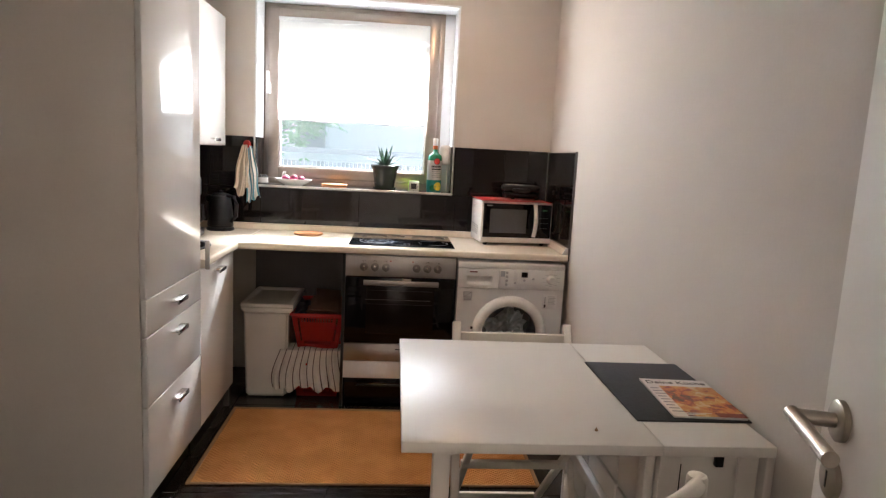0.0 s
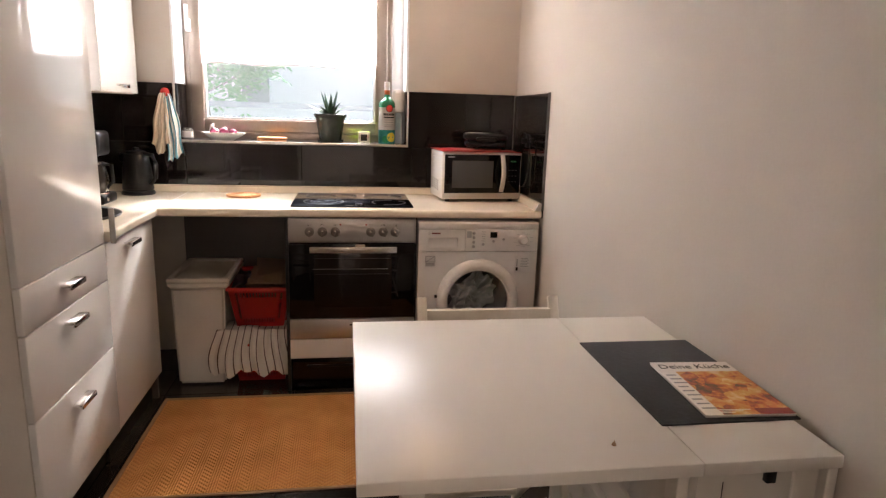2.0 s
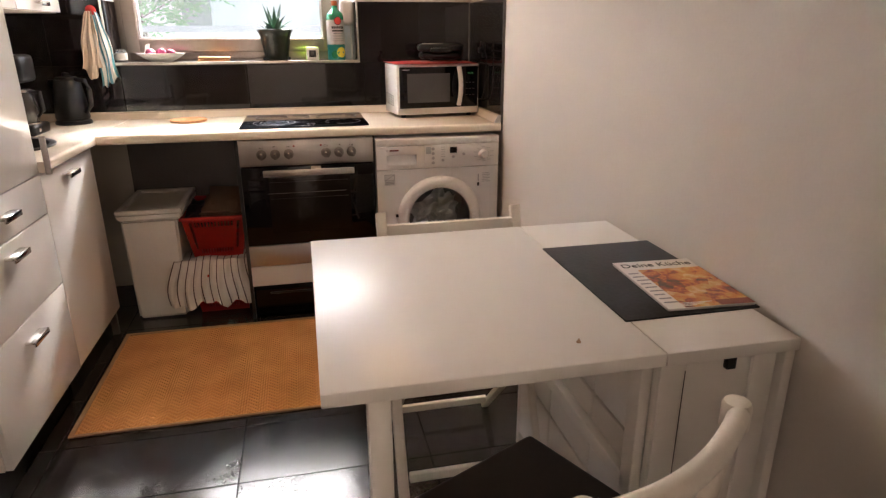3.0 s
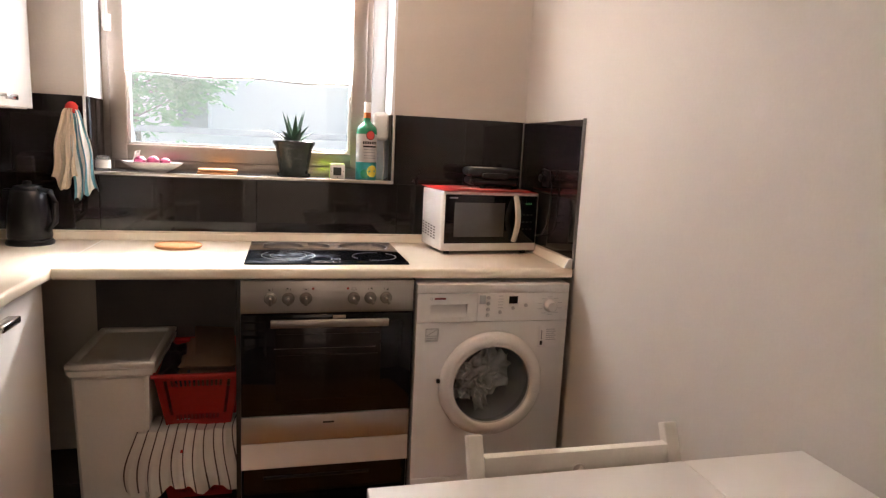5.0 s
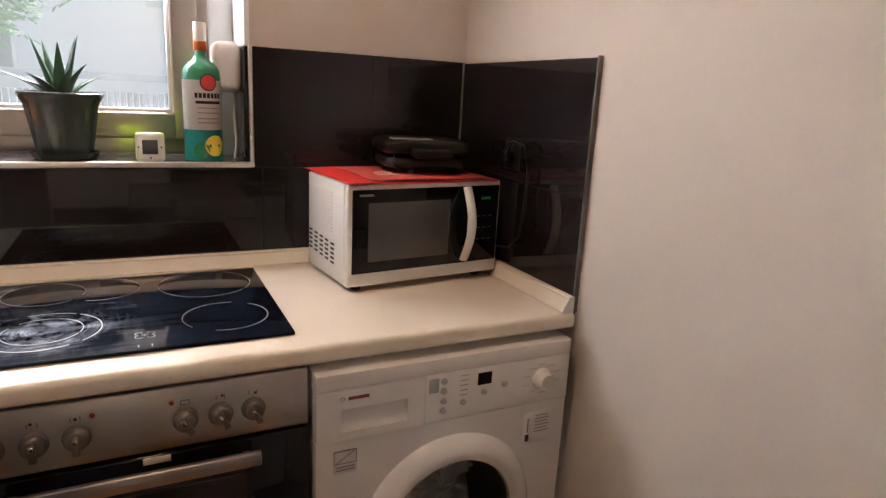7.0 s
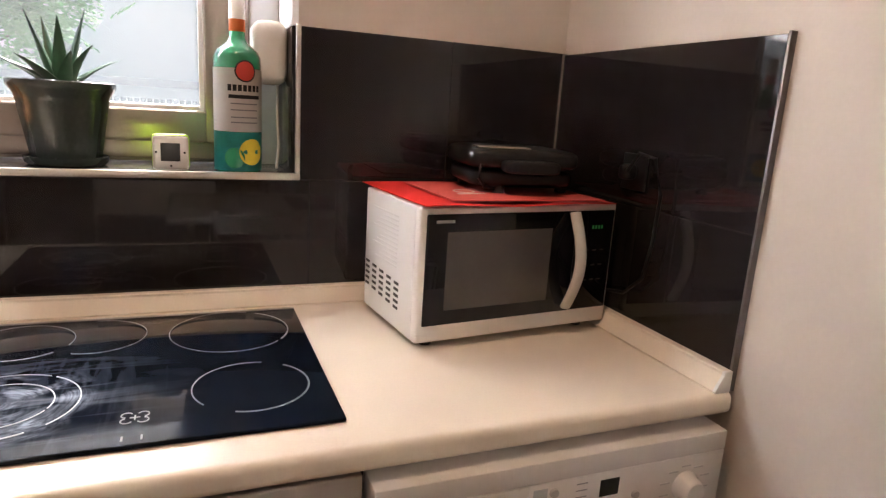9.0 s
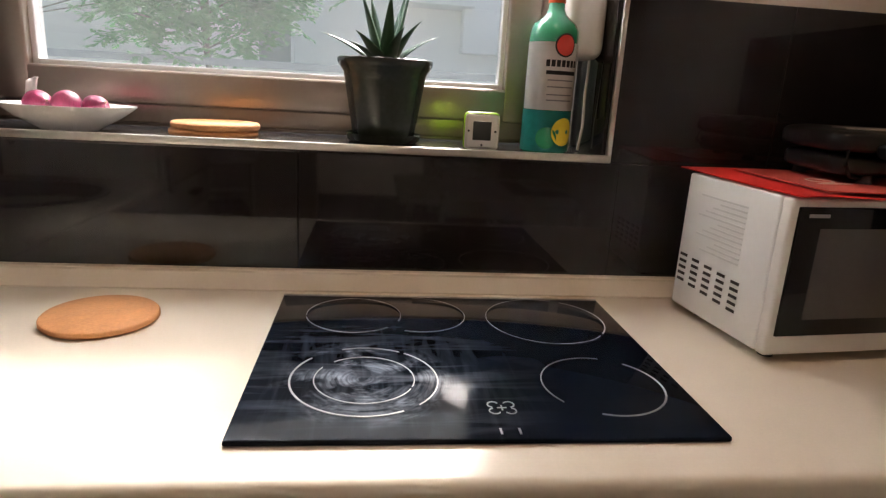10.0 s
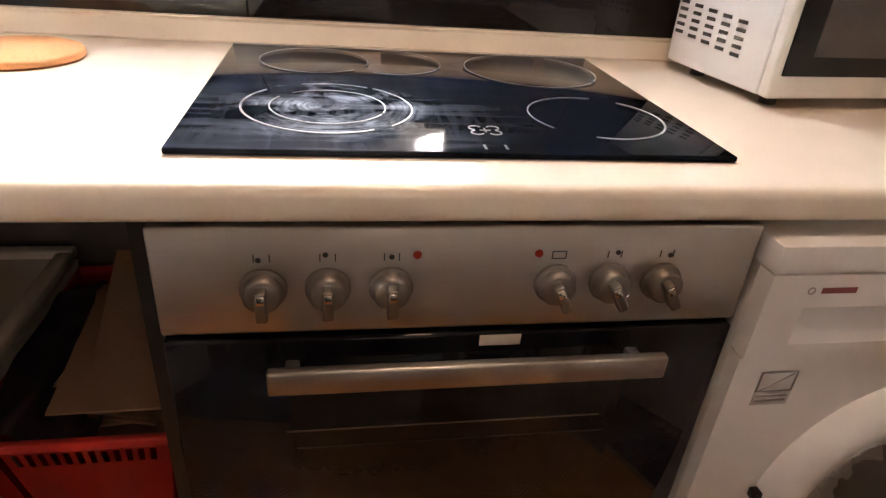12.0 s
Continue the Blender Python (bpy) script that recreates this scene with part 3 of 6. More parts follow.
zone(-1.049, -0.397, ((0.097, 60, 110, 0.0013), (0.097, 140, 300, 0.0024), (0.097, -45, 55, 0.0016), (0.066, 150, 335, 0.0014), (0.066, -20, 130, 0.0013)))
zone(-0.731, -0.412, ((0.083, 75, 215, 0.0016), (0.083, -110, 50, 0.0026)))
zone(-1.070, -0.165, ((0.078, -170, -45, 0.0012), (0.078, -20, 185, 0.0014)))
zone(-0.962, -0.160, ((0.078, -110, 95, 0.0011),))
zone(-0.748, -0.178, ((0.101, -35, 60, 0.0022), (0.101, 70, 318, 0.0012)))
for turn in (38, 142, 218, 322):
    c, q = math.cos(radians(turn)), math.sin(radians(turn))
    zone(-0.881 + 0.0125 * c, -0.473 + 0.0125 * q, ((0.0075, turn - 115, turn + 115, 0.0016),), "zone_symbol", "small printed zone symbol")
for w, d in ((0.006, 0.0008), (0.0008, 0.006)):
    part("zone_symbol", bx(-0.881 - w, -0.881 + w, -0.473 - d, -0.473 + d, HZ + 0.0002, HZ + 0.0009), PRINT, hob, "small printed zone symbol")
for x in (-0.892, -0.870):
    part("zone_symbol", bx(x - 0.0012, x + 0.0012, -0.532, -0.520, HZ + 0.0002, HZ + 0.0009), PRINT, hob, "small printed touch mark")

# ---- washing machine ----
MX0, MX1, MY = -0.602, -0.018, -0.625
wm = thing("washing_machine", (-0.31, -0.32, 0.0), "white front-loading washing machine with laundry inside", "washing machine")
bm = bx(MX0 + 0.002, MX0 + 0.012, MY + 0.021, -0.06, 0.012, 0.814, 0.002)
bx(MX1 - 0.012, MX1 - 0.002, MY + 0.021, -0.06, 0.012, 0.814, 0.002, bm=bm)
bx(MX0 + 0.012, MX1 - 0.012, -0.07, -0.061, 0.012, 0.814, bm=bm)
bx(MX0 + 0.012, MX1 - 0.012, MY + 0.03, -0.071, 0.012, 0.03, bm=bm)
part("body", bm, ENAMEL, wm)
part("top_lid", bx(MX0, MX1, MY - 0.003, -0.06, 0.8135, 0.846, 0.0015), ENAMEL, wm)


def front_with_hole(x0, x1, z0, z1, cx, cz, r, y0, y1):
    """A front plate with a round opening."""
    one = bmesh.new()
    n = 64
    inner, outer = [], []
    for i in range(n):
        a = 2 * math.pi * i / n
        c, s = math.cos(a), math.sin(a)
        inner.append(one.verts.new((cx + r * c, y0, cz + r * s)))
        k = min(((x1 - cx) if c > 0 else (cx - x0)) / max(abs(c), 1e-6), ((z1 - cz) if s > 0 else (cz - z0)) / max(abs(s), 1e-6))
        outer.append(one.verts.new((cx + k * c, y0, cz + k * s)))
    corners = [one.verts.new((x, y0, z)) for x, z in ((x1, z1), (x0, z1), (x0, z0), (x1, z0))]
    for i in range(n):
        j = (i + 1) % n
        one.faces.new((inner[i], outer[i], outer[j], inner[j]))
        a, b = outer[i].co, outer[j].co
        if abs(a.x - b.x) > 1e-6 and abs(a.z - b.z) > 1e-6:
            c = min(corners, key=lambda v: (v.co - (a + b) / 2).length)
            one.faces.new((outer[i], c, outer[j]))
    bmesh.ops.recalc_face_normals(one, faces=one.faces[:])
    bmesh.ops.solidify(one, geom=one.faces[:], thickness=abs(y1 - y0))
    return one


MC = (-0.307, 0.462)
part("front_panel", front_with_hole(MX0, MX1, 0.10, 0.703, MC[0], MC[1], 0.185, MY, MY + 0.02), ENAMEL, wm)
part("kick_panel", bx(MX0 + 0.002, MX1 - 0.002, MY + 0.004, MY + 0.024, 0.012, 0.097, 0.003), ENAMEL, wm)
fascia = part("control_fascia", bx(-0.3775, MX1, MY - 0.003, MY + 0.024, 0.705, 0.813, 0.002), ENAMEL, wm)
# the drawer front is a frame round a scooped grip
DY, DX0, DX1, DZ0, DZ1 = MY - 0.0042, -0.554, -0.416, 0.724, 0.772
bm = bx(MX0, -0.3785, DY, MY + 0.02, DZ1, 0.812)
bx(MX0, -0.3785, DY, MY + 0.02, 0.706, DZ0, bm=bm)
bx(MX0, DX0, DY, MY + 0.02, DZ0, DZ1, bm=bm)
bx(DX1, -0.3785, DY, MY + 0.02, DZ0, DZ1, bm=bm)
dw = part("detergent_drawer", bm, ENAMEL, fascia)
bm = bmesh.new()
rim = [[bm.verts.new((x, DY + dy, DZ0 + (DZ1 - DZ0) * k / 6)) for k, dy in enumerate((0.0004, 0.0022, 0.0055, 0.0095, 0.0140, 0.0185, 0.0235))] for x in (DX0, DX1)]
for k in range(6):
    bm.faces.new((rim[0][k], rim[1][k], rim[1][k + 1], rim[0][k + 1]))
bmesh.ops.recalc_face_normals(bm, faces=bm.faces[:])
part("grip_scoop", bm, ENAMEL, dw)
GREYP = material("grey_print", (0.28, 0.28, 0.29), 0.6)
part("brand_mark", bx(-0.540, -0.498, MY - 0.0050, MY - 0.004, 0.790, 0.797, 0.0004), material("red_print", (0.22, 0.05, 0.05), 0.6), dw)
part("brand_ring", lathe([(0.0045, 0), (0.0045, 0.0008), (0.0033, 0.0008), (0.0033, 0)], (-0.552, MY - 0.0040, 0.7935), "y", 16), GREYP, dw)
for k in range(4):
    z = 0.795 - 0.022 * k
    part("option_button", lathe([(0, 0), (0.0075, 0), (0.0065, 0.004), (0, 0.0045)], (-0.336, MY - 0.003, z), "y", 20), material("button_grey", (0.45, 0.45, 0.45), 0.4), fascia)
part("info_print", bx(-0.370, -0.347, MY - 0.0038, MY - 0.002, 0.772, 0.804, 0.0003), material("pale_grey_print", (0.42, 0.45, 0.47), 0.5), fascia)
for k in range(5):
    part("led_mark", bx(-0.298, -0.279, MY - 0.0036, MY - 0.002, 0.800 - k * 0.011, 0.8016 - k * 0.011), GREYP, fascia)
disp = part("display", bx(-0.256, -0.222, MY - 0.0042, MY - 0.002, 0.772, 0.800, 0.001), BLACKGLASS, fascia, "small dark display")
for x, z in ((-0.239, 0.755), (-0.189, 0.765), (-0.289, 0.740)):
    part("push_button", lathe([(0, 0), (0.007, 0), (0.006, 0.004), (0, 0.0045)], (x, MY - 0.003, z), "y", 20), material("button_grey", (0.45, 0.45, 0.45), 0.4), fascia)
part("programme_dial", lathe([(0, 0), (0.025, 0), (0.025, 0.004), (0.021, 0.008), (0.020, 0.022), (0.017, 0.026), (0, 0.026)], (-0.092, MY - 0.003, 0.762), "y", 40), ENAMEL, fascia, "round white programme dial")
for k in range(10):
    a = radians(20 + k * 36)
    x, z = -0.092 + 0.042 * math.cos(a), 0.762 + 0.034 * math.sin(a)
    part("dial_mark", bx(x - 0.009, x + 0.009, MY - 0.0036, MY - 0.002, z - 0.0011, z + 0.0011), material("light_print", (0.5, 0.5, 0.5), 0.6), fascia)
hatch = part("hatch_ring", lathe([(0.148, 0.006), (0.150, 0.020), (0.157, 0.030), (0.176, 0.032), (0.196, 0.018), (0.204, 0.0), (0.180, -0.004), (0.150, -0.01)], (MC[0], MY, MC[1]), "y", 72), ENAMEL, wm, "white porthole ring")
PORT = material("porthole_glass", (0.9, 0.92, 0.93), 0.02, trans=1.0, vary=0.0)
pg = part("porthole_glass", lathe([(0, -0.010), (0.08, -0.006), (0.125, 0.003), (0.149, 0.012), (0.149, 0.016), (0.125, 0.007), (0.08, -0.002), (0, -0.006)], (MC[0], MY, MC[1]), "y", 56), PORT, hatch, "clear bowl glass")
pg.visible_shadow = False
part("door_gasket", lathe([(0.149, 0.008), (0.150, -0.02), (0.168, -0.06), (0.182, -0.06), (0.184, -0.015)], (MC[0], MY, MC[1]), "y", 56), material("grey_gasket", (0.12, 0.12, 0.125), 0.6), wm, "grey rubber gasket")
part("drum", lathe([(0.168, -0.05), (0.2, -0.08), (0.2, -0.36), (0, -0.36)], (MC[0], MY, MC[1]), "y", 48), material("drum_steel", (0.25, 0.25, 0.25), 0.35, 1.0), wm)
part("hatch_catch", bx(-0.520, -0.508, MY - 0.016, MY - 0.002, 0.478, 0.492, 0.002), BLACK, wm)


LAUNDRY = material("white_laundry", (0.78, 0.77, 0.75), 0.9, vary=0.05, bump=0.08, bump_scale=18)
wash = thing("laundry", (MC[0] - 0.03, MY + 0.12, MC[1] - 0.10), "crumpled white laundry in the drum", "laundry")


def garment(cx, cz, w, h, depth, turn, seed):
    """A crumpled length of cloth with deep folds."""
    def f(u, v):
        p = Vector((u * 2.2 + seed, v * 2.6 - seed, seed * 0.7))
        k = noise.noise(p * 1.3)
        fold = abs(math.sin(u * 4.2 + 2.5 * k)) * 0.038 + 0.010 * noise.noise(p * 1.8)
        x = (u - 0.5) * w * (1 + 0.4 * k)
        z = (v - 0.5) * h * (1 + 0.5 * noise.noise(p * 0.9 + Vector((5, 1, 2))))
        c, s = math.cos(radians(turn)), math.sin(radians(turn))
        return (cx + x * c - z * s, MY + depth + fold + 0.6 * (x * x + z * z), cz + x * s + z * c)
    return sheet(f, 40, 40, 0.002)


for k, g in enumerate(((-0.360, 0.500, 0.17, 0.10, 0.050, 35, 1.3), (-0.300, 0.485, 0.19, 0.09, 0.060, 60, 4.1), (-0.345, 0.425, 0.15, 0.08, 0.065, -30, 7.7), (-0.275, 0.440, 0.16, 0.09, 0.085, 10, 2.9), (-0.395, 0.430, 0.10, 0.07, 0.06, 80, 9.2), (-0.330, 0.395, 0.06, 0.15, 0.055, 15, 6.1))):
    part("garment", garment(*g), LAUNDRY, wash, smooth=80)
st = part("sticker", bx(-0.567, -0.520, MY - 0.0008, MY + 0.001, 0.632, 0.682, 0.0003), material("sticker_grey", (0.60, 0.60, 0.59), 0.5), wm, "grey information sticker")
for k, (a, b, c, d) in enumerate(((-0.567, -0.520, 0.680, 0.682), (-0.567, -0.520, 0.653, 0.655), (-0.567, -0.565, 0.653, 0.682), (-0.522, -0.520, 0.653, 0.682), (-0.563, -0.524, 0.645, 0.648), (-0.563, -0.524, 0.638, 0.641))):
    part("print_bar", bx(a, b, MY - 0.0014, MY, c, d), GREYP, st)
part("print_bar", turned(bx(-0.022, 0.022, -0.0007, 0.0007, -0.001, 0.001), Matrix.Translation((-0.5435, MY - 0.0008, 0.667)) @ pose(0, 0, 0, 0, -32, 0)), GREYP, st)
st2 = part("label_sheet", bx(-0.128, -0.052, MY - 0.0007, MY + 0.001, 0.600, 0.680, 0.0003), material("label_white", (0.74, 0.73, 0.72), 0.5), wm, "pale instruction label")
for k in range(6):
    part("print_bar", bx(-0.098, -0.064 + 0.006 * (k % 2), MY - 0.0012, MY, 0.668 - k * 0.008, 0.670 - k * 0.008), GREYP, st2)
part("print_bar", bx(-0.121, -0.111, MY - 0.0012, MY, 0.608, 0.625), BARK, st2)
part("print_bar", bx(-0.118, -0.114, MY - 0.0012, MY, 0.630, 0.665), GREYP, st2)
for x in (MX0 + 0.06, MX1 - 0.06):
    for y in (MY + 0.07, -0.12):
        part("foot", lathe([(0, 0), (0.02, 0), (0.02, 0.01), (0.008, 0.012), (0.008, 0.02), (0, 0.02)], (x, y, 0), "z", 18), RUBBER, wm)

flat = Matrix(((1, 0, 0, 0), (0, 0, 1, 0), (0, 1, 0, 0), (0, 0, 0, 1)))
one = turned(front_with_hole(XL + 0.001, -1.812, -1.158, -0.001, SK[0], SK[1], SK[2], CB, CT), flat)
zs = max(v.co.z for v in one.verts)
turned(one, Matrix.Translation((0, 0, CT - zs)))
bmesh.ops.recalc_face_normals(one, faces=one.faces[:])
part("worktop_return", one, COUNTER, top, "worktop return with the sink cut-out")

# ---- gateleg table ----
TZ = 0.75
table = thing("gateleg_table", (-0.47, -2.16, 0), "white painted folding table with one leaf raised", "table")
part("raised_leaf", bx(-0.920, -0.3035, -2.566, -1.756, TZ - 0.026, TZ, 0.002), TABLE, table)
part("centre_top", bx(-0.302, -0.022, -2.566, -1.756, TZ - 0.026, TZ, 0.002), TABLE, table)
part("hanging_leaf", bx(-0.030, -0.008, -2.545, -1.77, 0.13, TZ - 0.03, 0.004), TABLE, table, "folded-down table leaf")
for y0, y1, in ((-2.535, -2.515), (-1.80, -1.78)):
    sp = part("end_panel", bx(-0.297, -0.050, y0, y1, 0.0, TZ - 0.028, 0.003), TABLE, table)
    part("stile", bx(-0.298, -0.246, y0 - 0.008, y0 - 0.0005, 0.0, TZ - 0.03, 0.002), TABLE, sp)
    part("stile", bx(-0.100, -0.049, y0 - 0.008, y0 - 0.0005, 0.0, TZ - 0.03, 0.002), TABLE, sp)
part("catch", bx(-0.160, -0.140, -2.5475, -2.534, TZ - 0.062, TZ - 0.030, 0.002), BLACK, table, "small dark catch")
part("body_back", bx(-0.065, -0.050, -2.514, -1.801, 0.04, TZ - 0.03), TABLE, table)
for k in range(3):
    z0 = 0.06 + k * 0.222
    for y0, y1 in ((-2.505, -2.292), (-2.284, -2.046), (-2.038, -1.806)):
        part("drawer", bx(-0.297, -0.279, y0, y1, z0, z0 + 0.213, 0.003), TABLE, table)
part("frame_rail", bx(-0.322, -0.2985, -2.500, -1.806, 0.395, 0.432, 0.003), TABLE, table, "level rail of the stowed gate frame")
part("frame_post", bx(-0.322, -0.2985, -2.520, -2.478, 0.0, TZ - 0.030, 0.003), TABLE, table, "upright post of the stowed gate frame")
part("panel_joint", bx(-0.2425, -0.2400, -2.5362, -2.5340, 0.30, TZ - 0.06), BLACK, table, "dark joint in the end panel")
# black block in the table body; its colour puts shade between the drawers
part("gap_block", bx(-0.281, -0.070, -2.512, -1.804, 0.045, TZ - 0.032), BLACK, table, "black block that shades the gaps between the drawers")
gate = part("gate_leg", bx(-0.842, -0.800, -2.517, -2.478, 0.0, TZ - 0.027, 0.003), TABLE, table, "upright gate leg")
for z0, z1 in ((TZ - 0.070, TZ - 0.030), (0.08, 0.12)):
    part("gate_rail", turned(bx(0, 0.602, -0.011, 0.011, z0, z1, 0.003), Matrix.Translation((-0.806, -2.482, 0)) @ pose(0, 0, 0, 0, 0, 32)), TABLE, table)


MAT = material("dark_slate_felt", (0.035, 0.036, 0.04), 0.8, vary=0.25, scale=8, bump=0.3, bump_scale=90)
solid("table_mat", bx(-0.314, -0.006, -2.430, -1.972, TZ, TZ + 0.004, 0.0015), MAT, (-0.17, -2.16, TZ), "dark grey rectangular place mat on the table", "mat")

# magazine with a picture of a dish on its cover
COVER = bpy.data.materials.new("magazine_cover")
COVER.use_nodes = True
cn = COVER.node_tree
cb = cn.nodes["Principled BSDF"]
cb.inputs["Roughness"].default_value = 0.3
ctc = cn.nodes.new("ShaderNodeTexCoord")
vor = cn.nodes.new("ShaderNodeTexVoronoi")
vor.inputs["Scale"].default_value = 34
nz = cn.nodes.new("ShaderNodeTexNoise")
nz.inputs["Scale"].default_value, nz.inputs["Detail"].default_value, nz.inputs["Distortion"].default_value = 22, 5, 0.5
cn.links.new(ctc.outputs["Object"], vor.inputs["Vector"])
cn.links.new(ctc.outputs["Object"], nz.inputs["Vector"])
sep = cn.nodes.new("ShaderNodeSeparateColor")
cn.links.new(vor.outputs["Color"], sep.inputs["Color"])
nz2 = cn.nodes.new("ShaderNodeTexNoise")
nz2.inputs["Scale"].default_value, nz2.inputs["Detail"].default_value, nz2.inputs["Distortion"].default_value = 70, 4, 0.6
cn.links.new(ctc.outputs["Object"], nz2.inputs["Vector"])
av = cn.nodes.new("ShaderNodeMath")
av.operation = "MULTIPLY_ADD"
av.inputs[1].default_value = 0.34
cn.links.new(sep.outputs["Red"], av.inputs[0])
cn.links.new(nz.outputs["Fac"], av.inputs[2])
hf = cn.nodes.new("ShaderNodeMath")
hf.operation = "MULTIPLY_ADD"
hf.inputs[1].default_value = 0.35
cn.links.new(nz2.outputs["Fac"], hf.inputs[0])
cn.links.new(av.outputs[0], hf.inputs[2])
hs = cn.nodes.new("ShaderNodeMath")
hs.operation = "SUBTRACT"
hs.inputs[1].default_value = 0.25
cn.links.new(hf.outputs[0], hs.inputs[0])
rp = cn.nodes.new("ShaderNodeValToRGB")
els = rp.color_ramp.elements
els[0].position, els[0].color = 0.15, (0.05, 0.012, 0.008, 1)
els[1].position, els[1].color = 0.85, (0.7, 0.5, 0.3, 1)
for pos, colour in ((0.38, (0.07, 0.02, 0.01, 1)), (0.5, (0.34, 0.05, 0.015, 1)), (0.58, (0.55, 0.16, 0.02, 1)), (0.72, (0.6, 0.33, 0.08, 1))):
    e = els.new(pos)
    e.color = colour
cn.links.new(hs.outputs[0], rp.inputs["Fac"])
cn.links.new(rp.outputs["Color"], cb.inputs["Base Color"])
PAPER = material("magazine_paper", (0.74, 0.71, 0.68), 0.45, vary=0.05)
mag = thing("magazine", (-0.12, -2.26, TZ + 0.004), "cooking magazine with a dish on its cover, lying on the mat", "magazine")
MM = Matrix.Translation((-0.103, -2.279, TZ + 0.004)) @ pose(0, 0, 0, 0, 0, -3)


def on_mag(bm):
    return turned(bm, MM)


part("page_block", on_mag(bx(-0.098, 0.098, -0.137, 0.137, 0.0, 0.005, 0.001)), PAPER, mag)
cover = part("cover", on_mag(bx(-0.099, 0.099, -0.138, 0.138, 0.0052, 0.0064)), PAPER, mag)
part("cover_picture", on_mag(bx(-0.060, 0.0985, -0.1375, 0.080, 0.0066, 0.0069)), COVER, cover, "photo of an orange baked dish")
part("cover_band", on_mag(bx(0.02, 0.098, -0.137, -0.112, 0.0071, 0.0074)), material("dark_red_print", (0.2, 0.02, 0.015), 0.4), cover)
for k in range(9):
    part("print_bar", on_mag(bx(-0.092, -0.068 + 0.004 * (k % 3), 0.058 - k * 0.021, 0.064 - k * 0.021, 0.0066, 0.0068)), GREYP, cover)
for k in range(3):
    part("print_bar", on_mag(bx(-0.092, 0.01 - 0.02 * k, -0.118 - k * 0.006, -0.1155 - k * 0.006, 0.0071, 0.0073)), PAPER, cover)


def writing(text, size, m, mat, parent, label=""):
    """Lettering in the built-in font, laid with its foot along x."""
    cu = bpy.data.curves.new("lettering", "FONT")
    cu.body, cu.size, cu.align_x, cu.align_y, cu.extrude = text, size, "CENTER", "CENTER", 0.0003
    tmp = new("lettering", cu)
    bpy.context.view_layer.update()
    me = bpy.data.meshes.new_from_object(tmp.evaluated_get(bpy.context.evaluated_depsgraph_get()))
    bpy.data.objects.remove(tmp)
    bpy.data.curves.remove(cu)
    me.materials.clear()
    one = bmesh.new()
    one.from_mesh(me)
    bpy.data.meshes.remove(me)
    return part("lettering", turned(one, m), mat, parent, label, smooth=0)


writing("Deine Küche", 0.034, MM @ pose(0.0, 0.108, 0.0072), BARK, cover, "black title lettering")

solid("crumb", lathe([(0, 0), (0.0045, 0.001), (0.0038, 0.004), (0.0012, 0.008), (0, 0.012)], (-0.442, -2.490, TZ), "z", 10), material("brown_crumb", (0.42, 0.27, 0.16), 0.7), (-0.442, -2.490, TZ), "small brown peel crumb on the tabletop", "crumb")


# ---- chairs ----
def bar(p, q, w, d, bevel=0.003, bm=None):
    """A square-edged bar from p to q, w wide along x."""
    p, q = Vector(p), Vector(q)
    one = bx(-w / 2, w / 2, -d / 2, d / 2, 0, (q - p).length, bevel)
    ax = (q - p).normalized()
    ay = Vector((1, 0, 0)).cross(ax) * -1
    m = Matrix(((1, 0, 0), ay, ax)).transposed().to_4x4()
    turned(one, Matrix.Translation(p) @ m)
    bmesh.ops.recalc_face_normals(one, faces=one.faces[:])
    return merged(bm, one)


far = thing("folding_chair", (-0.507, -1.765, 0), "white folding chair with a board back behind the table", "chair")
CX = -0.507
for s in (-1, 1):
    part("long_leg", bar((CX + s * 0.206, -2.045, 0.0), (CX + s * 0.206, -1.690, 0.800), 0.030, 0.022), CHAIRW, far)
    part("short_leg", bar((CX + s * 0.168, -1.545, 0.0), (CX + s * 0.168, -1.975, 0.445), 0.024, 0.020), CHAIRW, far)
hole_at = (CX, 0.728)
board = front_with_hole(CX - 0.191, CX + 0.191, 0.683, 0.768, hole_at[0], hole_at[1], 0.0125, -0.009, 0.009)
mid = sum(v.co.y for v in board.verts) / len(board.verts)
turned(board, Matrix.Translation((0, -1.713 - mid, 0)))
bb = part("back_board", board, CHAIRW, far, "flat back board")
part("finger_hole_rim", lathe([(0.0125, -0.0098), (0.0150, -0.0098), (0.0150, 0.0098), (0.0125, 0.0098), (0.0125, -0.0098)], (CX, -1.713, 0.728), "y", 28), CHAIRW, bb, "rounded rim of the finger hole")
part("seat", bx(CX - 0.182, CX + 0.182, -2.00, -1.645, 0.440, 0.456, 0.004), CHAIRW, far)
for y, z in ((-2.00, 0.10), (-1.885, 0.345)):
    part("stretcher", bx(CX - 0.186, CX + 0.186, y - 0.009, y + 0.009, z - 0.014, z + 0.014, 0.003), CHAIRW, far)
part("stretcher", bx(CX - 0.158, CX + 0.158, -1.608, -1.590, 0.05, 0.075, 0.003), CHAIRW, far)

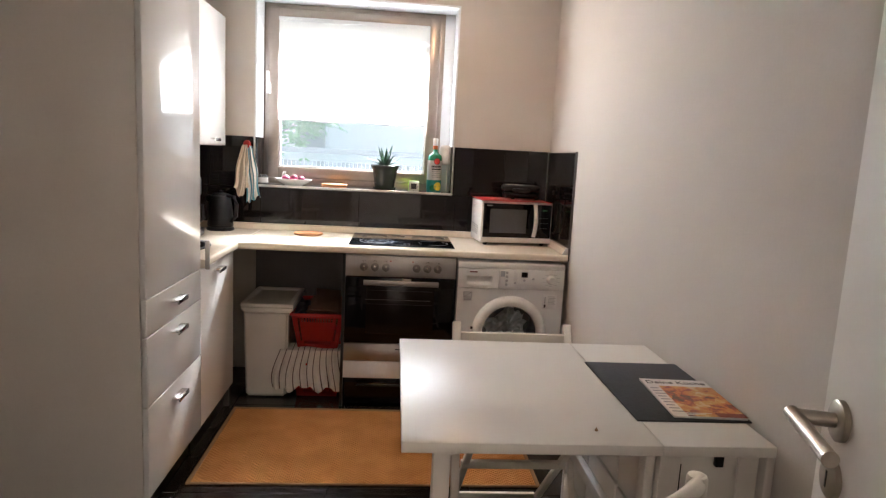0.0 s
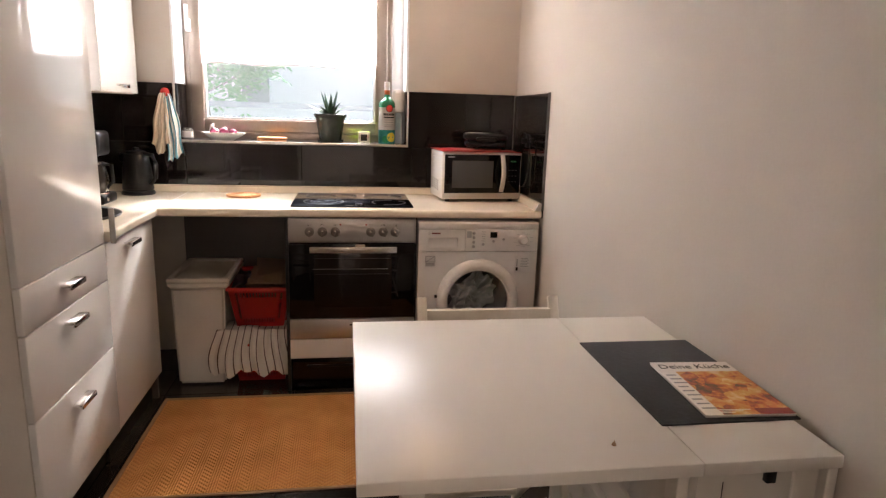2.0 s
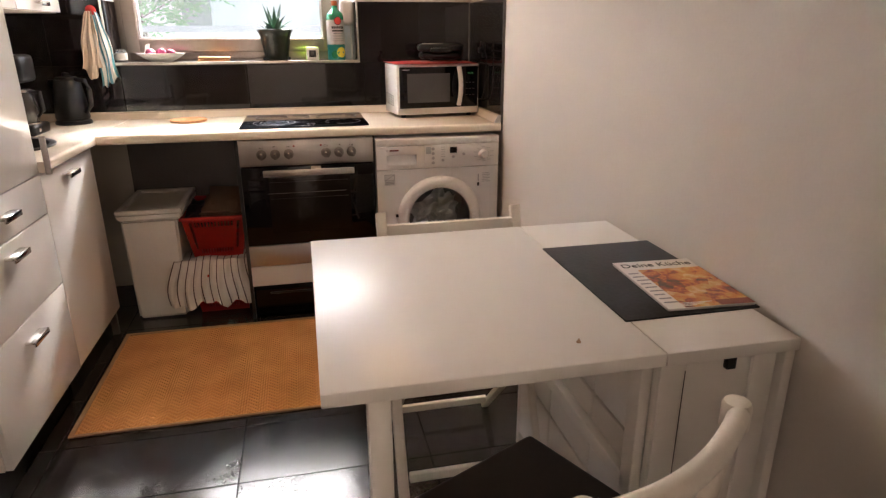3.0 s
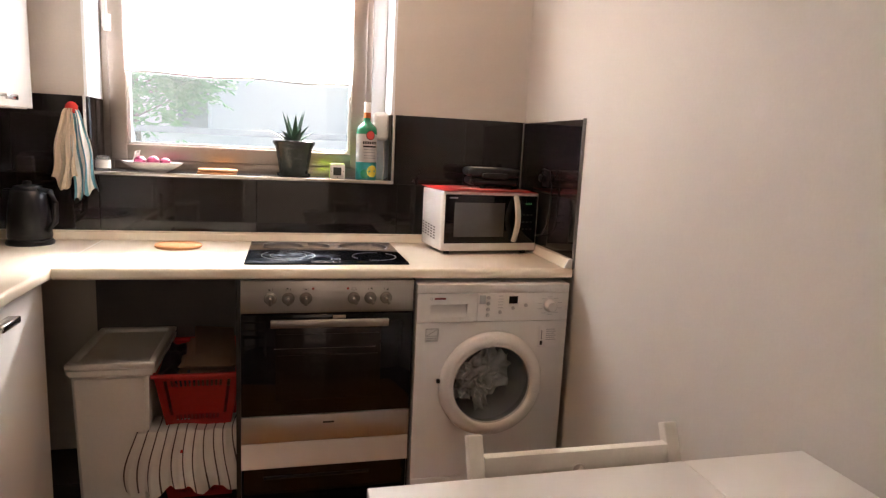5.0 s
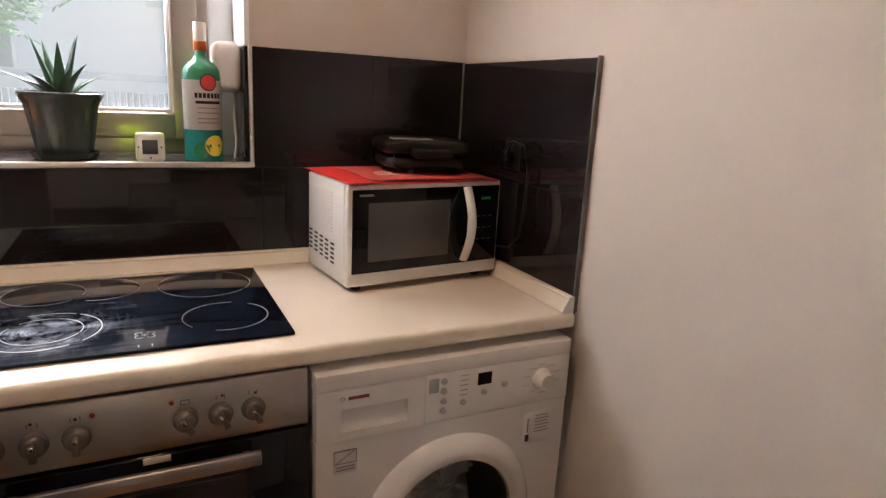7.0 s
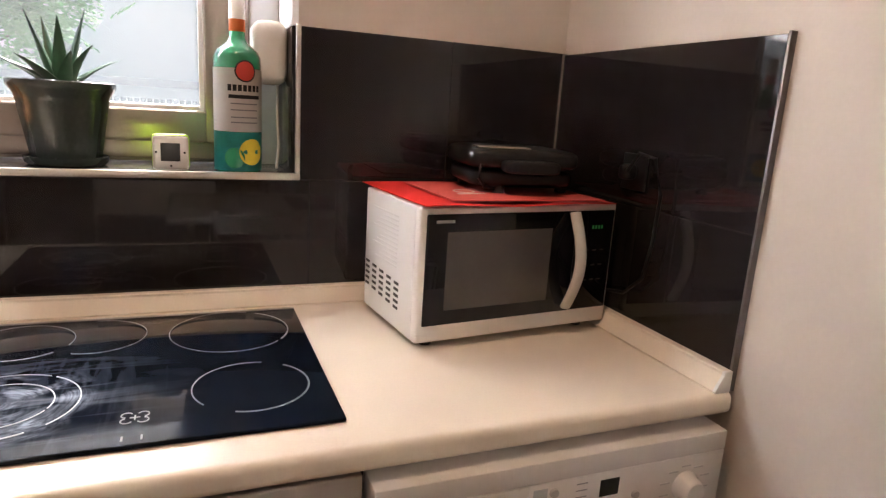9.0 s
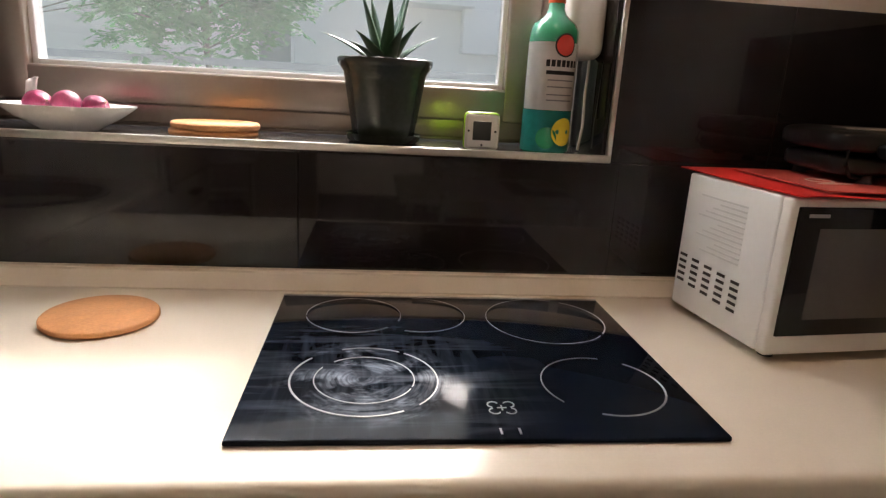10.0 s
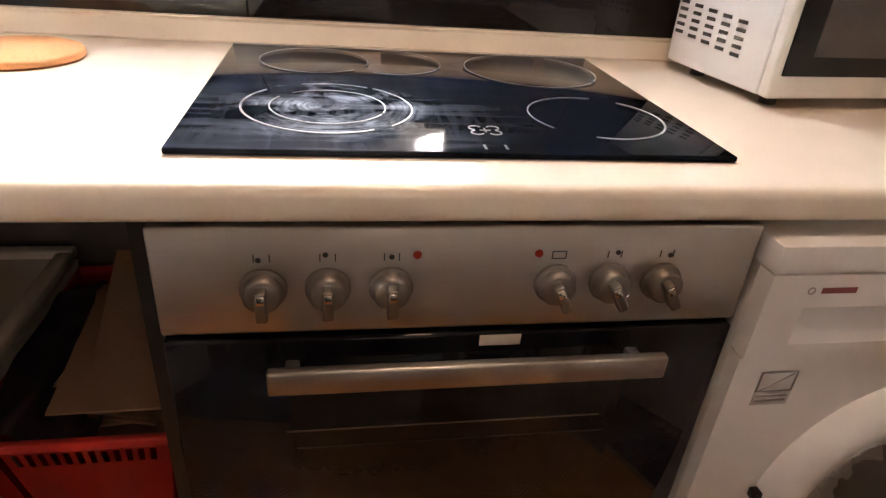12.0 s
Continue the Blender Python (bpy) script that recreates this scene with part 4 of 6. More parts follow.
near = thing("dining_chair", (0, 0, 0), "cream wooden chair with a dark padded seat by the table", "chair")
for s in (-1, 1):
    part("front_leg", tube([(s * 0.17, 0.185, 0.0), (s * 0.17, 0.175, 0.425)], 0.015, 10), CHAIRW, near)
    part("rear_post", tube([(s * 0.172, -0.22, 0.0), (s * 0.172, -0.19, 0.44), (s * 0.165, -0.215, 0.62), (s * 0.158, -0.238, 0.778)], 0.014, 10), CHAIRW, near)
    part("post_cap", lathe([(0, 0), (0.016, 0.001), (0.0205, 0.006), (0.0205, 0.040), (0.018, 0.046), (0, 0.048)], (s * 0.166, -0.236, 0.758), "z", 20), CHAIRW, near, "rounded head of the rear post")
    part("side_rail", tube([(s * 0.172, -0.19, 0.415), (s * 0.172, 0.175, 0.415)], 0.012, 8), CHAIRW, near)
    part("stretcher", tube([(s * 0.172, -0.205, 0.16), (s * 0.172, 0.18, 0.16)], 0.009, 8), CHAIRW, near)
part("stretcher", tube([(-0.17, 0.18, 0.20), (0.17, 0.18, 0.20)], 0.009, 8), CHAIRW, near)
part("front_rail", tube([(-0.17, 0.178, 0.415), (0.17, 0.178, 0.415)], 0.012, 8), CHAIRW, near)
rail = [(0.175 * i / 10, -0.268 + 0.030 * (i / 10) ** 2, 0.778 + 0.010 * (i / 10) ** 2) for i in range(-10, 11)]
part("top_rail", tube(rail, 0.0150, 14, flat=1.35), CHAIRW, near, "rounded curved top rail")
part("back_rail", tube([(x * 0.92, y + 0.05, 0.60) for x, y, z in rail], 0.010, 10, flat=1.6), CHAIRW, near)
cush = bx(-0.17, 0.245, -0.185, 0.225, 0.425, 0.462, 0.014, 4)
part("seat", cush, SEAT, near, "dark brown padded seat")
part("seat_button", lathe([(0, 0), (0.008, 0), (0.006, 0.004), (0, 0.005)], (0, 0.01, 0.461), "z", 14), SEAT, near)
near.matrix_basis = pose(-0.596, -2.660, 0, 0, 0, 26)
tagged(near, group="dining chairs")
other = copy_thing(near, pose(-2.000, -2.840, 0, 0, 0, 160))
tagged(other, "cream wooden chair with a dark padded seat by the wall", "chair", group="dining chairs")

# ---- open bay: bin, baskets, striped cloth ----
binn = thing("waste_bin", (-1.65, -0.26, 0), "tall cream plastic bin with a flat lid", "bin")


def tapered(x0, x1, y0, y1, z0, z1, grow, bevel):
    """A box that widens upwards by grow on every side."""
    one = bx(x0, x1, y0, y1, z0, z1)
    cx, cy = (x0 + x1) / 2, (y0 + y1) / 2
    for v in one.verts:
        if v.co.z > (z0 + z1) / 2:
            v.co.x += grow if v.co.x > cx else -grow
            v.co.y += grow if v.co.y > cy else -grow
    if bevel:
        for f in bmesh.ops.bevel(one, geom=one.edges[:], offset=bevel, segments=3, affect="EDGES")["faces"]:
            f.smooth = True
    return one


part("body", tapered(-1.757, -1.534, -0.470, -0.080, 0.0, 0.497, 0.012, 0.012), BINPL, binn)
lid = part("lid", tapered(-1.777, -1.497, -0.500, -0.062, 0.4965, 0.533, 0.004, 0.010), BINPL, binn)
bm = bx(-1.779, -1.495, -0.502, -0.476, 0.528, 0.547, 0.005)
bx(-1.779, -1.495, -0.086, -0.060, 0.528, 0.547, 0.005, bm=bm)
bx(-1.779, -1.753, -0.478, -0.084, 0.528, 0.5468, 0.005, bm=bm)
bx(-1.521, -1.495, -0.478, -0.084, 0.528, 0.5468, 0.005, bm=bm)
part("lid_rim", bm, BINPL, lid, "raised rim round the lid")


def basket(cx, cy, z0, label):
    """An open red basket with slotted sides and a rolled rim."""
    b = thing("plastic_basket", (cx, cy, z0), label, "basket", "stacked red baskets")
    wx0, wy0, wx1, wy1, h = 0.112, 0.185, 0.146, 0.215, 0.205

    def side(p0, p1, q0, q1, n):
        """One wall between lower and upper corners, with upright slots near the rim."""
        one = bmesh.new()
        cols = [0.0, 0.10, 0.14]
        k = n
        a = 0.18
        step = 0.64 / k
        for i in range(k):
            cols += [a + i * step, a + i * step + step * 0.5]
        cols += [a + k * step, 0.86, 0.90, 1.0]
        rows = [0.0, 0.10, 0.20, 0.30, 0.76, 0.88, 1.0]
        g = [[one.verts.new(Vector(p0).lerp(p1, c).lerp(Vector(q0).lerp(q1, c), r)) for r in rows] for c in cols]
        for i in range(len(cols) - 1):
            for j in range(len(rows) - 1):
                slot = abs(cols[i + 1] - cols[i] - step * 0.5) < 1e-6 and 0.17 < cols[i] < 0.83 and j in (1, 4) and (i - 3) % 2 == 0
                long = i in (1, len(cols) - 3) and j in (2, 3, 4)
                if not slot and not long:
                    one.faces.new((g[i][j], g[i + 1][j], g[i + 1][j + 1], g[i][j + 1]))
        bmesh.ops.solidify(one, geom=one.faces[:], thickness=0.003)
        return one

    lo = [(cx - wx0, cy - wy0, z0 + 0.003), (cx + wx0, cy - wy0, z0 + 0.003), (cx + wx0, cy + wy0, z0 + 0.003), (cx - wx0, cy + wy0, z0 + 0.003)]
    hi = [(cx - wx1, cy - wy1, z0 + h), (cx + wx1, cy - wy1, z0 + h), (cx + wx1, cy + wy1, z0 + h), (cx - wx1, cy + wy1, z0 + h)]
    for i in range(4):
        j = (i + 1) % 4
        part("side_wall", side(lo[i], lo[j], hi[i], hi[j], 12), RED, b, smooth=0)
    part("bottom", bx(cx - wx0, cx + wx0, cy - wy0, cy + wy0, z0, z0 + 0.005), RED, b)
    rim = ring(cx - wx1 - 0.008, cx + wx1 + 0.008, cy - wy1 - 0.008, cy + wy1 + 0.008, 0.012, 0, 0.016, 0.003)
    turned(rim, Matrix.Translation((0, 0, z0 + h - 0.012)) @ Matrix(((1, 0, 0, 0), (0, 0, 1, 0), (0, 1, 0, 0), (0, 0, 0, 1))))
    bmesh.ops.reverse_faces(rim, faces=rim.faces[:])
    part("rim", rim, RED, b, "rolled rim")
    return b


basket(-1.362, -0.262, 0.0, "red plastic basket standing on the floor under a cloth")
basket(-1.362, -0.262, 0.285, "red plastic basket full of waste paper")
CARD = material("brown_cardboard", (0.24, 0.135, 0.08), 0.8, vary=0.12, scale=10)
KRAFT = material("pale_kraft_paper", (0.32, 0.20, 0.125), 0.8, vary=0.12, scale=10)
rnd = random.Random(4)
pile = thing("waste_paper", (-1.37, -0.25, 0.42), "folded brown cardboard and paper in the basket", "paper")
for k in range(11):
    w, d = rnd.uniform(0.07, 0.10), rnd.uniform(0.10, 0.16)
    one = bx(-w, w, -d, d, 0, rnd.uniform(0.002, 0.006), 0.0008)
    turned(one, Matrix.Translation((-1.355 + rnd.uniform(-0.012, 0.012), -0.26 + rnd.uniform(-0.02, 0.02), 0.400 + k * 0.0095)) @ pose(0, 0, 0, rnd.uniform(-3, 5), rnd.uniform(-4, 4), rnd.uniform(-12, 12)))
    part("folded_sheet", one, CARD if k % 4 else KRAFT, pile)
part("folded_sheet", turned(bx(-0.075, 0.075, -0.16, 0.16, 0, 0.003, 0.0008), Matrix.Translation((-1.325, -0.24, 0.520)) @ pose(0, 0, 0, 9, 6, 8)), CARD, pile, "large folded brown sheet")
part("folded_sheet", turned(bx(-0.080, 0.080, -0.145, 0.145, 0, 0.004, 0.001), Matrix.Translation((-1.340, -0.300, 0.512)) @ pose(0, 0, 0, 3, 2, 3)), CARD, pile, "large folded brown sheet")


def bag_at(u, v):
    w = noise.noise(Vector((u * 4, v * 5, 1.7)))
    return (-1.497 + 0.13 * u + 0.004 * w, -0.452 + 0.37 * v + 0.004 * math.sin(u * 6), 0.440 + 0.048 * (1 - u) ** 2 + 0.022 * math.sin(v * 3.1) + 0.022 * w)


solid("plastic_bag", sheet(bag_at, 30, 40, 0.001), material("dark_purple_film", (0.030, 0.014, 0.028), 0.35, vary=0.3), (-1.45, -0.25, 0.43), "crumpled dark purple plastic bag in the basket", "bag", smooth=80)

STRIPE = bpy.data.materials.new("striped_cloth")
STRIPE.use_nodes = True
tn = STRIPE.node_tree
tb = tn.nodes["Principled BSDF"]
tb.inputs["Roughness"].default_value = 0.9
at = tn.nodes.new("ShaderNodeAttribute")
at.attribute_name = "along"
fr = tn.nodes.new("ShaderNodeMath")
fr.operation = "FRACT"
ml = tn.nodes.new("ShaderNodeMath")
ml.operation = "MULTIPLY"
ml.inputs[1].default_value = 10.5
tn.links.new(at.outputs["Fac"], ml.inputs[0])
tn.links.new(ml.outputs[0], fr.inputs[0])
ls = tn.nodes.new("ShaderNodeMath")
ls.operation = "LESS_THAN"
ls.inputs[1].default_value = 0.13
tn.links.new(fr.outputs[0], ls.inputs[0])
cmx = tn.nodes.new("ShaderNodeMix")
cmx.data_type = "RGBA"
cmx.inputs["A"].default_value, cmx.inputs["B"].default_value = (0.72, 0.67, 0.60, 1), (0.10, 0.065, 0.055, 1)
tn.links.new(ls.outputs[0], cmx.inputs["Factor"])
tn.links.new(cmx.outputs["Result"], tb.inputs["Base Color"])


def with_along(ob, nu, nv):
    """Keeps u of a sheet on its points, for stripes in the weave."""
    me = ob.data
    attr = me.attributes.new("along", "FLOAT", "POINT")
    n = (nu + 1) * (nv + 1)
    attr.data.foreach_set("value", [((k % n) // (nv + 1)) / nu for k in range(len(me.vertices))])
    return ob


def cloth_at(u, v):
    x = -1.572 + 0.350 * u + 0.008 * math.sin(v * 5 + u * 3)
    fold = 0.012 * math.sin(u * 21 + v * 3) + 0.009 * math.sin(u * 37 + 1 - v * 2) + 0.004 * math.sin(u * 71 + v * 5)
    if v < 0.25:
        y, z = -0.475 + (0.25 - v) * 0.43, 0.288 - 0.028 * math.sin(u * 9 + 1) * v
    else:
        w = (v - 0.25) / 0.75
        drop = 0.215 + 0.045 * max(0.0, 1 - abs(u - 0.62) / 0.12) + 0.014 * math.sin(u * 8) + 0.008 * math.sin(u * 31)
        y, z = -0.492 - 0.016 * w - fold * (0.3 + 0.9 * w), 0.284 - drop * w
        x += (u - 0.5) * 0.04 * w - 0.02 * (1 - u) ** 3 * math.sin(w * 3)
    return (x, y, max(z, 0.006))


cl = solid("striped_cloth", sheet(cloth_at, 84, 40), STRIPE, (-1.39, -0.47, 0.03), "cream kitchen cloth with thin dark stripes over the lower basket", "cloth", smooth=70)
with_along(cl, 84, 40)

# ---- rug ----
RUG = bpy.data.materials.new("orange_jute_weave")
RUG.use_nodes = True
rn = RUG.node_tree
rb = rn.nodes["Principled BSDF"]
rb.inputs["Roughness"].default_value = 0.95
rc = rn.nodes.new("ShaderNodeTexCoord")
rs = rn.nodes.new("ShaderNodeSeparateXYZ")
rn.links.new(rc.outputs["Object"], rs.inputs[0])


def mth(op, a, b=None):
    n = rn.nodes.new("ShaderNodeMath")
    n.operation = op
    for i, q in enumerate((a, b)):
        if q is None:
            continue
        if isinstance(q, (int, float)):
            n.inputs[i].default_value = q
        else:
            rn.links.new(q, n.inputs[i])
    return n.outputs[0]


tri = mth("PINGPONG", rs.outputs["X"], 0.035)
stripe = mth("SINE", mth("MULTIPLY", mth("ADD", rs.outputs["Y"], mth("MULTIPLY", tri, 0.9)), 300))
knots = mth("SINE", mth("MULTIPLY", rs.outputs["X"], 700))
hgt = mth("ADD", mth("MULTIPLY", stripe, 0.7), mth("MULTIPLY", knots, 0.3))
rnz = rn.nodes.new("ShaderNodeTexNoise")
rnz.inputs["Scale"].default_value, rnz.inputs["Detail"].default_value = 7, 8
rn.links.new(rc.outputs["Object"], rnz.inputs["Vector"])
tone = mth("ADD", mth("MULTIPLY", hgt, 0.17), rnz.outputs["Fac"])
rr_ = rn.nodes.new("ShaderNodeMapRange")
rr_.inputs["From Min"].default_value, rr_.inputs["From Max"].default_value = 0.2, 0.8
rn.links.new(tone, rr_.inputs["Value"])
rm = rn.nodes.new("ShaderNodeMix")
rm.data_type = "RGBA"
rm.inputs["A"].default_value, rm.inputs["B"].default_value = (0.40, 0.150, 0.030, 1), (0.62, 0.275, 0.072, 1)
rn.links.new(rr_.outputs["Result"], rm.inputs["Factor"])
rn.links.new(rm.outputs["Result"], rb.inputs["Base Color"])
rbp = rn.nodes.new("ShaderNodeBump")
rbp.inputs["Strength"].default_value, rbp.inputs["Distance"].default_value = 0.6, 0.003
rn.links.new(hgt, rbp.inputs["Height"])
rn.links.new(rbp.outputs["Normal"], rb.inputs["Normal"])
rug = thing("woven_rug", (-1.02, -1.04, 0), "orange-brown woven jute rug on the dark tiles", "rug")
part("weave", bx(-1.770, -0.285, -1.425, -0.665, 0.0, 0.009, 0.003), RUG, rug)
rim = turned(ring(-1.776, -0.279, -1.434, -0.642, 0.02, 0, 0.010, 0.003, wb=0.012), Matrix(((1, 0, 0, 0), (0, 0, 1, 0), (0, 1, 0, 0), (0, 0, 0, 1))))
bmesh.ops.reverse_faces(rim, faces=rim.faces[:])
part("border", rim, material("rug_border", (0.30, 0.17, 0.08), 0.95, vary=0.1), rug, "brown bound edge")

# ---- microwave and what lies on it ----
mw = thing("microwave", (-0.245, -0.18, CT), "white microwave oven with a black door and curved white handle", "microwave")
QX0, QX1, QY0, QY1, QZ0, QZ1 = -0.458, -0.028, -0.322, -0.072, 0.916, 1.158
part("body", bx(QX0, QX1, QY0 + 0.022, QY1, QZ0, QZ1, 0.004), ENAMEL, mw)
fr_ = part("front_frame", bx(QX0, QX1, QY0, QY0 + 0.0215, QZ0, QZ1, 0.005), WPLASTIC, mw)
dr_ = part("door", bx(QX0 + 0.012, -0.128, QY0 - 0.004, QY0 + 0.004, 0.948, QZ1 - 0.012, 0.002), BLACKGLASS, mw, "black glass door")
part("door_window", bx(-0.407, -0.185, QY0 - 0.0052, QY0 - 0.003, 0.975, 1.115, 0.0005), material("mesh_window", (0.07, 0.066, 0.064), 0.12), dr_, "grey mesh window")
cpn = part("control_panel", bx(-0.125, QX1 - 0.006, QY0 - 0.003, QY0 + 0.004, 0.948, QZ1 - 0.012, 0.002), BLACKGLASS, mw)
GREEN = bpy.data.materials.new("green_digits")
GREEN.use_nodes = True
GREEN.node_tree.nodes["Principled BSDF"].inputs["Emission Color"].default_value = (0.1, 0.9, 0.2, 1)
GREEN.node_tree.nodes["Principled BSDF"].inputs["Emission Strength"].default_value = 0.02
GREEN.node_tree.nodes["Principled BSDF"].inputs["Base Color"].default_value = (0.01, 0.05, 0.01, 1)
for k in range(4):
    x = -0.088 + 0.0075 * k
    part("digit", bx(x, x + 0.004, QY0 - 0.0036, QY0 - 0.002, 1.110, 1.117, 0.0004), GREEN, cpn, "small green lit digit bar")
for k in range(3):
    for i in range(3):
        part("key_mark", bx(-0.100 + 0.018 * i, -0.090 + 0.018 * i, QY0 - 0.0036, QY0 - 0.002, 1.066 - 0.03 * k, 1.069 - 0.03 * k), RUBBER, cpn)
part("brand_mark", bx(-0.430, -0.395, QY0 - 0.0048, QY0 - 0.003, 1.131, 1.136), GREYP, dr_)
hp = [(-0.138 + 0.0, QY0 - 0.008 - 0.030 * math.sin(math.pi * i / 14), 0.958 + 0.186 * i / 14) for i in range(15)]
part("handle", tube(hp, 0.0125, 12, flat=0.55), WPLASTIC, mw, "curved white door handle")
VENT = material("vent_shadow_grey", (0.045, 0.04, 0.037), 0.7, vary=0.1)
for k in range(5):
    for i in range(5):
        y, z = -0.245 + 0.036 * k, 0.955 + 0.0115 * i + 0.002 * k
        part("vent_slot", bx(QX0 - 0.0012, QX0 + 0.001, y, y + 0.020, z, z + 0.0052, 0.0004), VENT, mw)
LB = material("side_print", (0.62, 0.61, 0.59), 0.6)
for k in range(12):
    part("print_bar", bx(QX0 - 0.0009, QX0 + 0.001, -0.235, -0.115 - 0.018 * ((k * 7) % 4), 1.125 - 0.0085 * k, 1.128 - 0.0085 * k), LB, mw)
for x in (QX0 + 0.04, QX1 - 0.04):
    for y in (QY0 + 0.04, QY1 - 0.04):
        part("foot", lathe([(0, 0), (0.012, 0), (0.012, 0.017), (0, 0.017)], (x, y, CT), "z", 14), RUBBER, mw)

REDP = material("glossy_red_leaflet", (0.58, 0.025, 0.02), 0.33, vary=0.12, scale=14)
leaf = thing("leaflet", (-0.24, -0.19, QZ1), "red printed leaflet lying on the microwave", "leaflet")


def leaf_at(u, v):
    return (-0.455 + 0.415 * u, -0.335 + 0.300 * v + 0.004 * math.sin(u * 7), QZ1 + 0.002 + 0.004 * (math.sin(u * 5 + 1) ** 2) * (1 - v) + (0.004 * v * v))


part("sheet", sheet(leaf_at, 24, 12, 0.0015), REDP, leaf)
part("sheet", turned(bx(-0.16, 0.16, -0.12, 0.12, 0, 0.0015), Matrix.Translation((-0.225, -0.205, QZ1 + 0.0085)) @ pose(0, 0, 0, 0, 0, -4)), material("pink_red_leaflet", (0.62, 0.10, 0.08), 0.3, vary=0.1), leaf)
part("print_ring", lathe([(0.022, 0), (0.022, 0.0008), (0.018, 0.0008), (0.018, 0)], (-0.315, -0.21, QZ1 + 0.0102), "z", 28), PAPER, leaf, "white printed ring")
part("print_bar", bx(-0.345, -0.285, -0.245, -0.238, QZ1 + 0.0100, QZ1 + 0.0108), PAPER, leaf)

grill = thing("sandwich_toaster", (-0.185, -0.16, QZ1 + 0.012), "black sandwich toaster with a steel handle strip on the microwave", "toaster")


TM = pose(-0.185, -0.165, QZ1 + 0.012, 0, 0, -14)


def pillow(a, b, z0, z1, square=0.32, n=40, m=16):
    """A cushion-shaped shell with a soft rectangular outline."""
    bend = lambda q, e: math.copysign(abs(q) ** e, q)
    zc, h = (z0 + z1) / 2, (z1 - z0) / 2
    def f(u, v):
        az, el = 2 * math.pi * u, math.pi * (v - 0.5)
        c = bend(math.cos(el), 0.28)
        return (a * c * bend(math.cos(az), square), b * c * bend(math.sin(az), square), zc + h * bend(math.sin(el), 0.55))
    one = sheet(f, n, m)
    bmesh.ops.remove_doubles(one, verts=one.verts[:], dist=1e-5)
    bmesh.ops.recalc_face_normals(one, faces=one.faces[:])
    return one


part("lower_half", turned(pillow(0.108, 0.096, 0.008, 0.045), TM), BLACK, grill, smooth=80)
part("upper_half", turned(pillow(0.116, 0.104, 0.043, 0.084), TM), BLACK, grill, smooth=80)
part("handle", turned(pillow(0.055, 0.020, -0.012, 0.012), TM @ pose(0, -0.118, 0.052)), BLACK, grill, smooth=80)
part("handle_strip", turned(bx(-0.094, 0.012, -0.080, -0.038, 0.0820, 0.0858, 0.0015), TM), ALU, grill, "brushed steel strip")
for sx in (-1, 1):
    for sy in (-1, 1):
        part("foot", lathe([(0, 0), (0.012, 0), (0.010, 0.014), (0, 0.014)], (-0.175 + sx * 0.075, -0.16 + sy * 0.07, QZ1 + 0.0105), "z", 12), RUBBER, grill)
part("cord", tube([(-0.272, -0.215, QZ1 + 0.075), (-0.298, -0.235, QZ1 + 0.062), (-0.302, -0.24, QZ1 + 0.04), (-0.285, -0.235, QZ1 + 0.022), (-0.24, -0.225, QZ1 + 0.016)], 0.0035, 8), BLACK, grill, "looped black cord")
# the microwave stands a little askew, with what lies on it
askew = Matrix.Translation((-0.454, -0.336, 0)) @ pose(0, 0, 0, 0, 0, 6) @ Matrix.Translation((-QX0, -QY0, 0))
for ob in (mw, leaf, grill):
    ob.matrix_basis = askew @ ob.matrix_basis
plug = thing("power_socket", (-0.012, -0.305, 1.20), "black wall socket with a plugged-in cord", "socket")
part("cover_plate", bx(-0.0085, -0.0035, -0.340, -0.270, 1.188, 1.258, 0.002), BLACK, plug)
part("plug", bx(-0.036, -0.008, -0.320, -0.290, 1.208, 1.238, 0.008), BLACK, plug)
part("cord", tube([(-0.032, -0.315, 1.225), (-0.036, -0.350, 1.262), (-0.028, -0.385, 1.255), (-0.020, -0.402, 1.19), (-0.020, -0.398, 1.10), (-0.022, -0.385, 1.03), (-0.024, -0.34, 0.99), (-0.028, -0.20, 0.965)], 0.0035, 8), BLACK, plug, "black power cord")

# ---- worktop things along the side wall ----
SINKM = material("dark_composite_sink", (0.02, 0.02, 0.021), 0.35, vary=0.2)
sink = thing("round_sink", (SK[0], SK[1], CT), "round dark inset sink", "sink")
part("bowl", lathe([(0.222, 0.0), (0.224, 0.006), (0.216, 0.010), (0.200, 0.006), (0.192, -0.02), (0.176, -0.14), (0.10, -0.165), (0.02, -0.168), (0, -0.168)], (SK[0], SK[1], CT), "z", 56), SINKM, sink)
part("drain", lathe([(0.034, 0), (0.034, 0.003), (0.02, 0.001), (0, 0.001)], (SK[0], SK[1], CT - 0.167), "z", 28), CHROME, sink)
tap = thing("mixer_tap", (-2.26, -0.72, CT), "chrome mixer tap by the sink", "tap")
part("body", lathe([(0, 0), (0.026, 0), (0.026, 0.006), (0.021, 0.01), (0.021, 0.10), (0.018, 0.11), (0, 0.11)], (-2.262, -0.72, CT), "z", 28), CHROME, tap)
part("spout", tube([(-2.262, -0.72, CT + 0.09), (-2.24, -0.73, CT + 0.17), (-2.17, -0.76, CT + 0.20), (-2.10, -0.79, CT + 0.18), (-2.085, -0.797, CT + 0.15)], 0.010, 12), CHROME, tap)
part("lever", tube([(-2.262, -0.72, CT + 0.11), (-2.262, -0.70, CT + 0.125), (-2.262, -0.63, CT + 0.14)], 0.006, 10), CHROME, tap)

